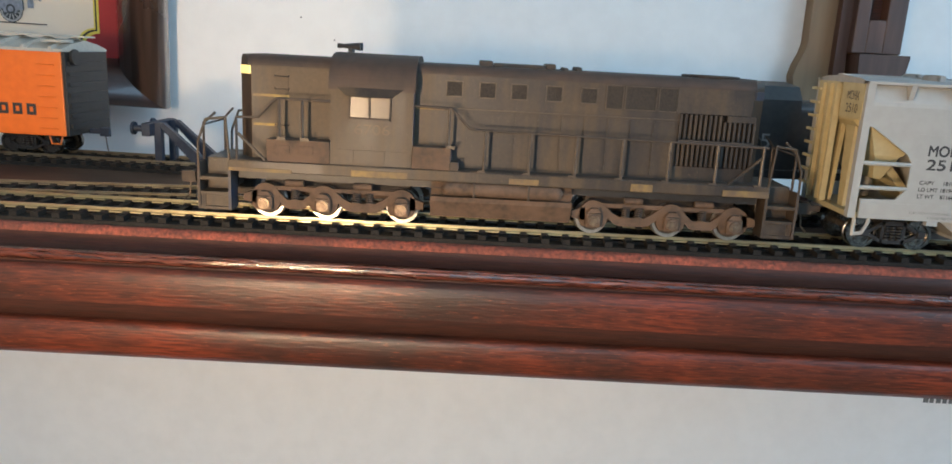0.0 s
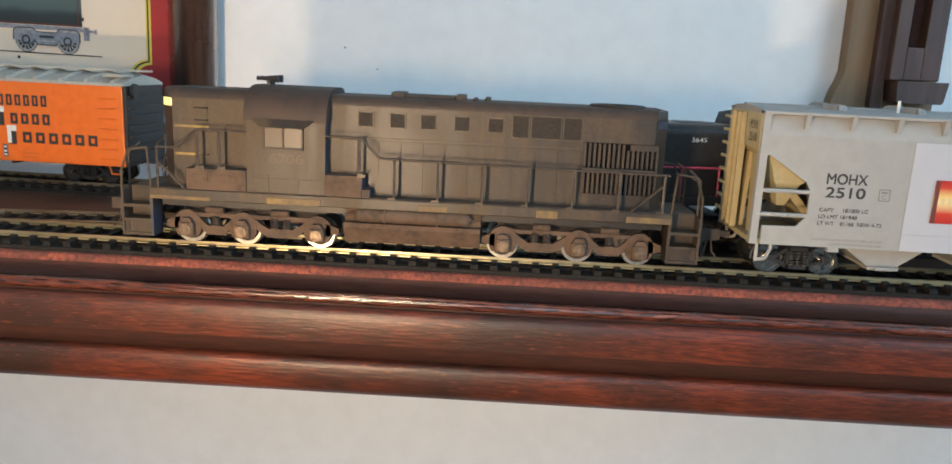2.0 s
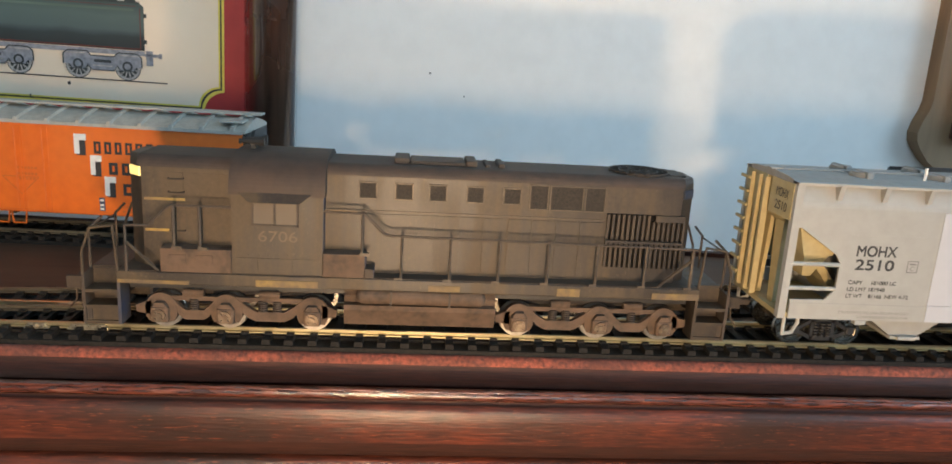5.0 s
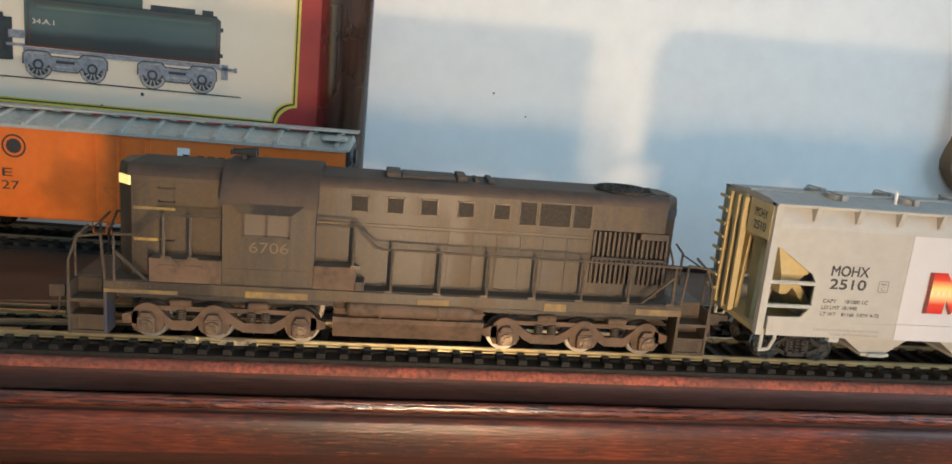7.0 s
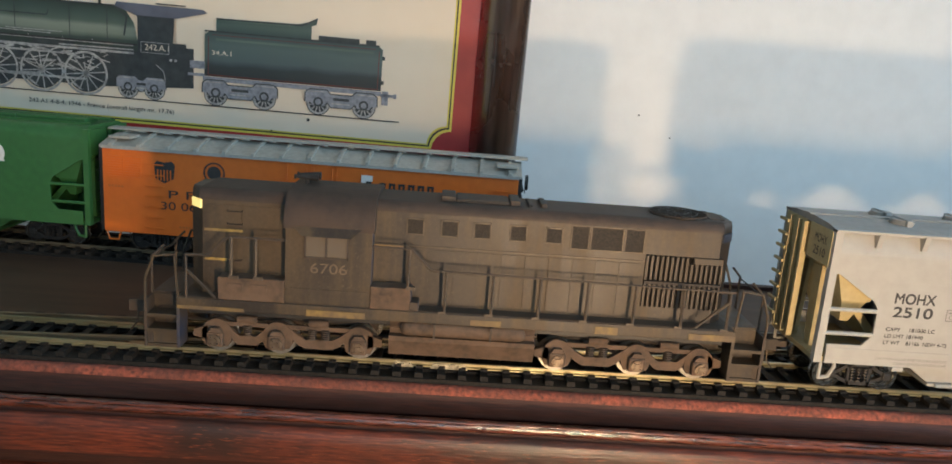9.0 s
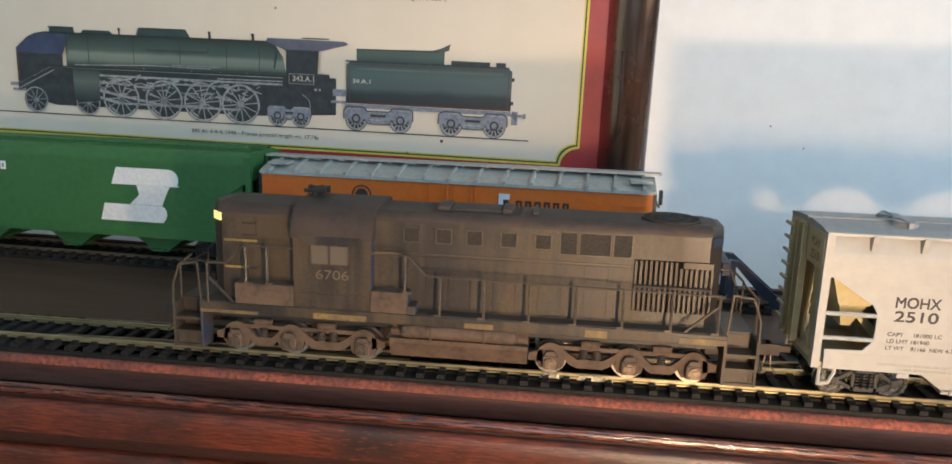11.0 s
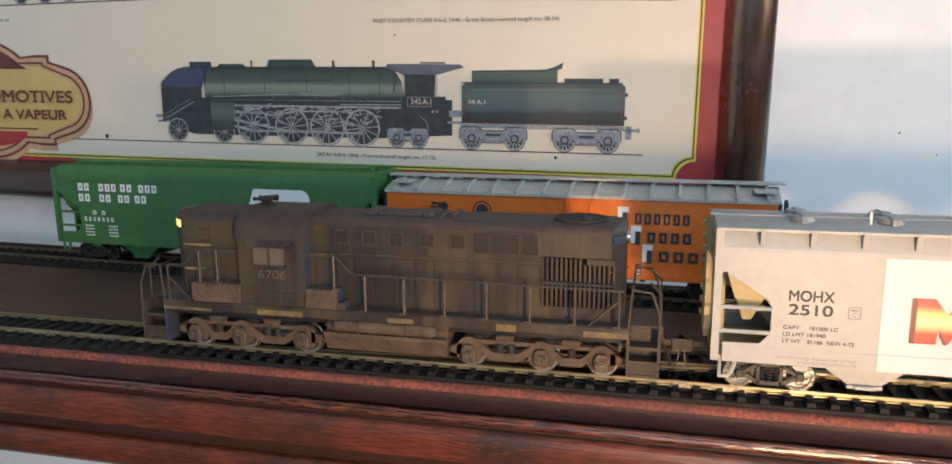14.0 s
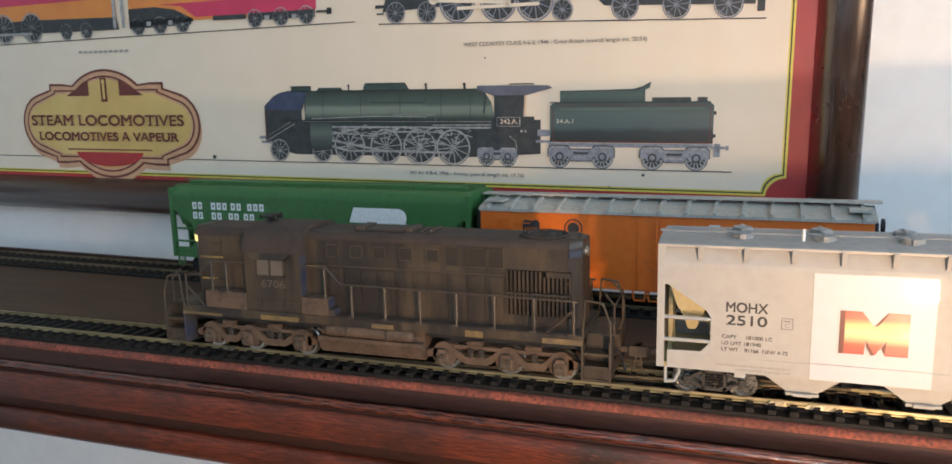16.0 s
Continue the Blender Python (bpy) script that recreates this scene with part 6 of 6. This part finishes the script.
rods = [(stroke, [(-0.0560, 0.0850), (0.0740, 0.0850)], 0.0012), (stroke, [(-0.0420, 0.0760), (0.0000, 0.0690), (0.0240, 0.0700)], 0.0014), (stroke, [(-0.0480, 0.0820), (-0.0100, 0.0790), (0.0100, 0.0840)], 0.0012), (stroke, [(-0.0277, 0.0690), (0.0479, 0.0690)], 0.0012), (stroke, [(-0.0420, 0.0720), (-0.0277, 0.0690)], 0.0016), (stroke, [(-0.0450, 0.0790), (-0.0200, 0.0840)], 0.0009), (stroke, [(0.0060, 0.0820), (0.0420, 0.0820)], 0.0010), (stroke, [(-0.0937, 0.0780), (-0.0720, 0.0890), (0.0740, 0.0890)], 0.0008)]
random.seed(5)
for i in range(90):
    x, z = random.uniform(-0.050, 0.058), random.uniform(0.0745, 0.0850)
    rods.append((stroke, [(x, z), (x + random.uniform(0.002, 0.008), z + random.uniform(-0.002, 0.002))], random.uniform(0.0003, 0.0008)))
print_part("printed_rodwork", M_plight, 5, *rods)
print_part("printed_boiler_band", M_pdark, 6, *[(stroke, [(x, 0.0900), (x, 0.1088)], 0.0004) for x in (-0.0470, -0.0180, 0.0110, 0.0400, 0.0600)], (stroke, [(-0.0640, 0.1088), (0.0640, 0.1088)], 0.0006), (stroke, [(-0.0100, 0.1012), (0.0280, 0.1012), (0.0290, 0.1040)], 0.0005), (stroke, [(0.0690, 0.0940), (0.0705, 0.1040), (0.0640, 0.1090)], 0.0009), (stroke, [(-0.0610, 0.0960), (-0.0610, 0.1088)], 0.0006), (rect, 0.0200, 0.0420, 0.0862, 0.0884), *[(rect, x, x + 0.0030, 0.0780, 0.0800) for x in (-0.040, -0.022, -0.006, 0.012, 0.030, 0.046)])
print_part("printed_pipe", M_plight, 7, (stroke, [(-0.0560, 0.0905), (-0.0080, 0.0922), (0.0300, 0.0918)], 0.0005), (stroke, [(0.0060, 0.0930), (0.0360, 0.0930)], 0.0004), (stroke, [(0.0780, 0.0860), (0.0930, 0.0860), (0.0930, 0.0915), (0.0780, 0.0915), (0.0780, 0.0860)], 0.0003), (stroke, [(0.0340, 0.0865), (0.0740, 0.0868)], 0.0007), (disc, 0.0940, 0.0830, 0.0008), (disc, 0.0965, 0.0830, 0.0008), (stroke, [(0.0860, 0.0800), (0.0900, 0.0770), (0.0910, 0.0720)], 0.0004), (stroke, [(-0.0700, 0.0870), (-0.0937, 0.0750)], 0.0006), *[(stroke, [(x, 0.0890), (x, 0.0905)], 0.0004) for x in (-0.05, -0.03, -0.012, 0.018, 0.036, 0.052)])
for x in (-0.0277, -0.0002, 0.0242, 0.0479):
    spoked(x, 0.0722, 0.0118)
for x in (-0.0836, -0.0492):
    spoked(x, 0.0685, 0.0078, 10)
bogie(0.0706, 0.0848, 0.0665, 0.0058, M_pdark, M_plight)
print_part("printed_buffer", M_pgrey, 2, (rect, -0.1000, -0.0930, 0.0765, 0.0785), (rect, -0.0985, -0.0900, 0.0735, 0.0750), (rect, 0.1000, 0.1120, 0.0760, 0.0775), (rect, 0.1040, 0.1120, 0.0800, 0.0840))
# its tender
print_part("printed_tender", M_tender, 1, (flat, [(0.1118, 0.0765), (0.1118, 0.0985), (0.1150, 0.1005), (0.2050, 0.1005), (0.2078, 0.0985), (0.2078, 0.0765)]))
print_part("printed_bunker", M_bunker, 1, (flat, [(0.1180, 0.1005), (0.1180, 0.1072), (0.1620, 0.1080), (0.1690, 0.1100), (0.1722, 0.1122), (0.1715, 0.1085), (0.1690, 0.1075), (0.1690, 0.1005)]))
print_part("printed_tender_edge", M_pdark, 3, (stroke, [(0.1118, 0.1003), (0.2060, 0.1003)], 0.0008), (stroke, [(0.1180, 0.1070), (0.1640, 0.1075), (0.1720, 0.1115)], 0.0007), (rect, 0.1730, 0.1950, 0.1005, 0.1030), (rect, 0.1985, 0.2040, 0.1005, 0.1030), (rect, 0.2078, 0.2092, 0.0930, 0.0950), (rect, 0.2078, 0.2092, 0.0800, 0.0820))
print_part("printed_red_line", M_maroon, 4, (stroke, [(0.1140, 0.0772), (0.2060, 0.0772)], 0.0005), (stroke, [(0.1140, 0.0772), (0.1140, 0.0975)], 0.0004), (stroke, [(0.2060, 0.0772), (0.2060, 0.0975)], 0.0004), (stroke, [(0.1160, 0.0985), (0.2040, 0.0985)], 0.0003))
print_part("printed_tender_light", M_pgreen_lt, 3, (stroke, [(0.1180, 0.0962), (0.2030, 0.0966)], 0.0012), (stroke, [(0.1200, 0.1062), (0.1600, 0.1066)], 0.0005), (stroke, [(0.1124, 0.0800), (0.1124, 0.0980)], 0.0004))
print_part("printed_frame", M_pgrey, 2, (rect, 0.1110, 0.2080, 0.0738, 0.0762), (rect, 0.2078, 0.2160, 0.0735, 0.0750), (rect, 0.2085, 0.2120, 0.0690, 0.0765), (rect, 0.2150, 0.2166, 0.0730, 0.0755))
bogie(0.1182, 0.1445, 0.0672, 0.0066, M_pdark, M_pgrey)
bogie(0.1741, 0.1990, 0.0672, 0.0066, M_pdark, M_pgrey)
lettering("tender_number", "34.A.1", 0.1160, Y0 - 0.001, 0.0880, 0.0024, 0.0105, M_paper, poster)
lettering("caption", "242 A1 4-8-4, 1946 - France (overall length mt. 17.76)", 0.0165, Y0 - 0.0004, 0.0535, 0.0030, 0.0790, M_ink, poster)
print_part("paper_mark", M_ink, 3, (disc, 0.1690, 0.0575, 0.0009), (disc, 0.1490, 0.0500, 0.0005), (disc, -0.140, 0.0630, 0.0014), (disc, 0.070, 0.128, 0.0006))
# the dark express engine above
U = lambda x: 0.1512 - 0.026 * x
print_part("ground_line", M_ink, 1, (stroke, [(-0.0030, U(-0.003)), (0.2330, U(0.233))], 0.0006))
print_part("printed_body", M_pdark, 1, (flat, [(0.0000, 0.1585), (0.0040, 0.1720), (0.0040, 0.1950), (0.2270, 0.1900), (0.2270, 0.1530), (0.1440, 0.1560), (0.1400, 0.1600), (0.0700, 0.1620), (0.0380, 0.1600)]))
print_part("printed_casing", M_pgreen_lt, 2, (flat, [(0.0040, 0.1690), (0.0060, 0.1760), (0.1380, 0.1750), (0.1380, 0.1690), (0.1000, 0.1705)]))
for x, r in ((0.0095, 0.0068), (0.0315, 0.0068), (0.1190, 0.0066)):
    spoked(x, U(x) + r, r, 10, M_pdark, M_pgrey)
for x in (0.0520, 0.0790, 0.1020):
    spoked(x, U(x) + 0.0118, 0.0118, 12, M_pdark, M_pgrey)
for x in (0.1560, 0.1850, 0.2130):
    spoked(x, U(x) + 0.0080, 0.0080, 10, M_pdark, M_pgrey)
print_part("printed_rodwork", M_paper, 5, (stroke, [(0.0360, 0.1640), (0.0860, 0.1608)], 0.0022), (stroke, [(0.0520, 0.1585), (0.1050, 0.1590)], 0.0020), (disc, 0.0850, 0.1606, 0.0022), (disc, 0.0360, 0.1645, 0.0030), (stroke, [(0.0300, 0.1680), (0.0440, 0.1680)], 0.0016))
print_part("printed_buffer", M_pdark, 2, (rect, -0.0050, 0.0020, 0.1610, 0.1630), (rect, -0.0040, 0.0010, 0.1570, 0.1580), (rect, 0.2270, 0.2350, 0.1590, 0.1605), (rect, 0.2280, 0.2320, 0.1490, 0.1600))
lettering("caption", "WEST COUNTRY CLASS 4-6-2, 1946 - Great Britain (overall length mt. 20.54)", 0.0560, Y0 - 0.0004, 0.1345, 0.0032, 0.1130, M_ink, poster)
# the orange and crimson streamliner
V = lambda x: 0.1532 + 0.0155 * (x + 0.039)
print_part("ground_line", M_ink, 1, (stroke, [(-0.42, V(-0.42)), (-0.0200, V(-0.02))], 0.0006))
print_part("printed_tender", M_porange, 1, (flat, [(-0.2080, 0.1600), (-0.2080, 0.2000), (-0.0500, 0.2000), (-0.0500, 0.1600)]))
print_part("printed_engine", M_porange, 1, (flat, [(-0.4300, 0.1600), (-0.4300, 0.1780), (-0.2200, 0.1800), (-0.2200, 0.1650)]))
print_part("printed_engine_band", M_ppink, 2, (flat, [(-0.4300, 0.1760), (-0.4300, 0.2000), (-0.2200, 0.2000), (-0.2200, 0.1790)]))
print_part("printed_band", M_ppink, 2, (flat, [(-0.1800, 0.1720), (-0.1600, 0.1700), (-0.1480, 0.1620), (-0.0490, 0.1630), (-0.0490, 0.1730)]))
print_part("printed_underframe", M_pdark, 3, (flat, [(-0.2080, 0.1570), (-0.2080, 0.1700), (-0.1840, 0.1705), (-0.1660, 0.1680), (-0.1500, 0.1610), (-0.1500, 0.1590)]), (flat, [(-0.4300, 0.1560), (-0.4300, 0.1640), (-0.3000, 0.1660), (-0.2200, 0.1650), (-0.2180, 0.1560)]), (rect, -0.1330, -0.1050, 0.1590, 0.1622), (rect, -0.0490, -0.0370, 0.1605, 0.1620), (rect, -0.0410, -0.0375, 0.1592, 0.1634), (flat, [(-0.2080, 0.1560), (-0.2080, 0.1612), (-0.1520, 0.1620), (-0.1520, 0.1570)]), (flat, [(-0.1030, 0.1575), (-0.1030, 0.1625), (-0.0500, 0.1630), (-0.0500, 0.1580)]))
for x in (-0.2000, -0.1800, -0.1600, -0.0980, -0.0770, -0.0570):
    spoked(x, V(x) + 0.0064, 0.0064, 8, M_pdark, M_plight)
for x in (-0.3050, -0.3350, -0.3700):
    spoked(x, V(x) + 0.0115, 0.0115, 12, M_pdark, M_plight)
for x in (-0.2700, -0.2500):
    spoked(x, V(x) + 0.0062, 0.0062, 8, M_pdark, M_plight)
print_part("printed_detail", M_plight, 5, *[(rect, x, x + 0.004, 0.1575, 0.1605) for x in (-0.192, -0.172, -0.090, -0.068)], (stroke, [(-0.38, 0.1560), (-0.305, 0.1560)], 0.0018), (rect, -0.2230, -0.2200, 0.1570, 0.1780), (rect, -0.2150, -0.2120, 0.1570, 0.1780))
print_part("caption_bar", M_plight, 2, *[(rect, -0.2600 + i * 0.0050, -0.2600 + i * 0.0050 + 0.0036, 0.1398, 0.1414) for i in range(10)])
# badge


def badge(k, dx=-0.238, dz=0.0862):
    right = arc(0.0640, 0.0, 0.0235 - k, -78, 78, 12) + [(0.0560 - k, 0.0265 - k * 0.5), (0.0560 - k, 0.0310 - k), (0.0440 - k * 0.6, 0.0310 - k)]
    top = [(p[0], p[1]) for p in arc(0.0, -0.0090, 0.0505 - k, 50, 90, 8)]
    half = [(x, z) for x, z in right if z > -0.0001] + [p for p in top if p[0] < 0.0430 - k * 0.6]
    q1 = half
    q2 = [(-x, z) for x, z in half[::-1]]
    q3 = [(-x, -z) for x, z in half]
    q4 = [(x, -z) for x, z in half[::-1]]
    return [(x + dx, z + dz) for x, z in q1 + q2 + q3 + q4]


print_part("badge_shade", M_salmon, 1, (flat, badge(0.0005, -0.2368, 0.0822)))
for i, (k, m) in enumerate(((0.0, M_maroon), (0.0018, M_salmon), (0.0048, M_maroon), (0.0062, M_salmon), (0.0078, M_gold))):
    print_part("badge", m, 2 + i, (flat, badge(k)))
bx, bz = -0.238, 0.0862
print_part("badge_panel", M_maroon, 8, (flat, [(bx - 0.0380, bz + 0.0215), (bx - 0.0150, bz + 0.0215), (bx - 0.0150, bz + 0.0330)]), (flat, [(bx + 0.0380, bz + 0.0215), (bx + 0.0150, bz + 0.0215), (bx + 0.0150, bz + 0.0330)]), (stroke, [(bx - 0.042, bz - 0.0195), (bx + 0.042, bz - 0.0195)], 0.0010), (rect, bx - 0.0030, bx + 0.0030, bz + 0.0170, bz + 0.0350))
print_part("badge_red", M_red, 8, (flat, [(bx + 0.0330 * math.cos(radians(a)), bz - 0.0215 + 0.0110 * math.sin(radians(a))) for a in range(180, 361, 12)]))
print_part("badge_figure", M_gold, 9, (disc, bx, bz + 0.0320, 0.0018), (rect, bx - 0.0012, bx + 0.0012, bz + 0.0190, bz + 0.0300))
lettering("title", "STEAM LOCOMOTIVES", bx - 0.0760, Y0 - 0.0022, bz - 0.0010, 0.0078, 0.1500, M_maroon, poster, twin=0.00034, serif=0.0011)
lettering("title", "LOCOMOTIVES A VAPEUR", bx - 0.0690, Y0 - 0.0022, bz - 0.0125, 0.0062, 0.1370, M_maroon, poster, twin=0.00034, serif=0.0011)

def motions():
    """The train rolls along the front track, its wheels turning."""
    for t in (loco, hopper):
        walk(t, [(s, pose(x, 0, 0)) for s, x in TRAIN])
    for w, x, r in WHEELS:
        rows = []
        for i in range(55):
            s = min(0.3 * i, 16.0)
            d = np.interp(s, [a for a, b in TRAIN], [b for a, b in TRAIN])
            rows.append((s, pose(x, 0, r + RZ, 0, math.degrees((d - TRAIN[0][1]) / r), 0)))
        walk(w, rows)


motions()
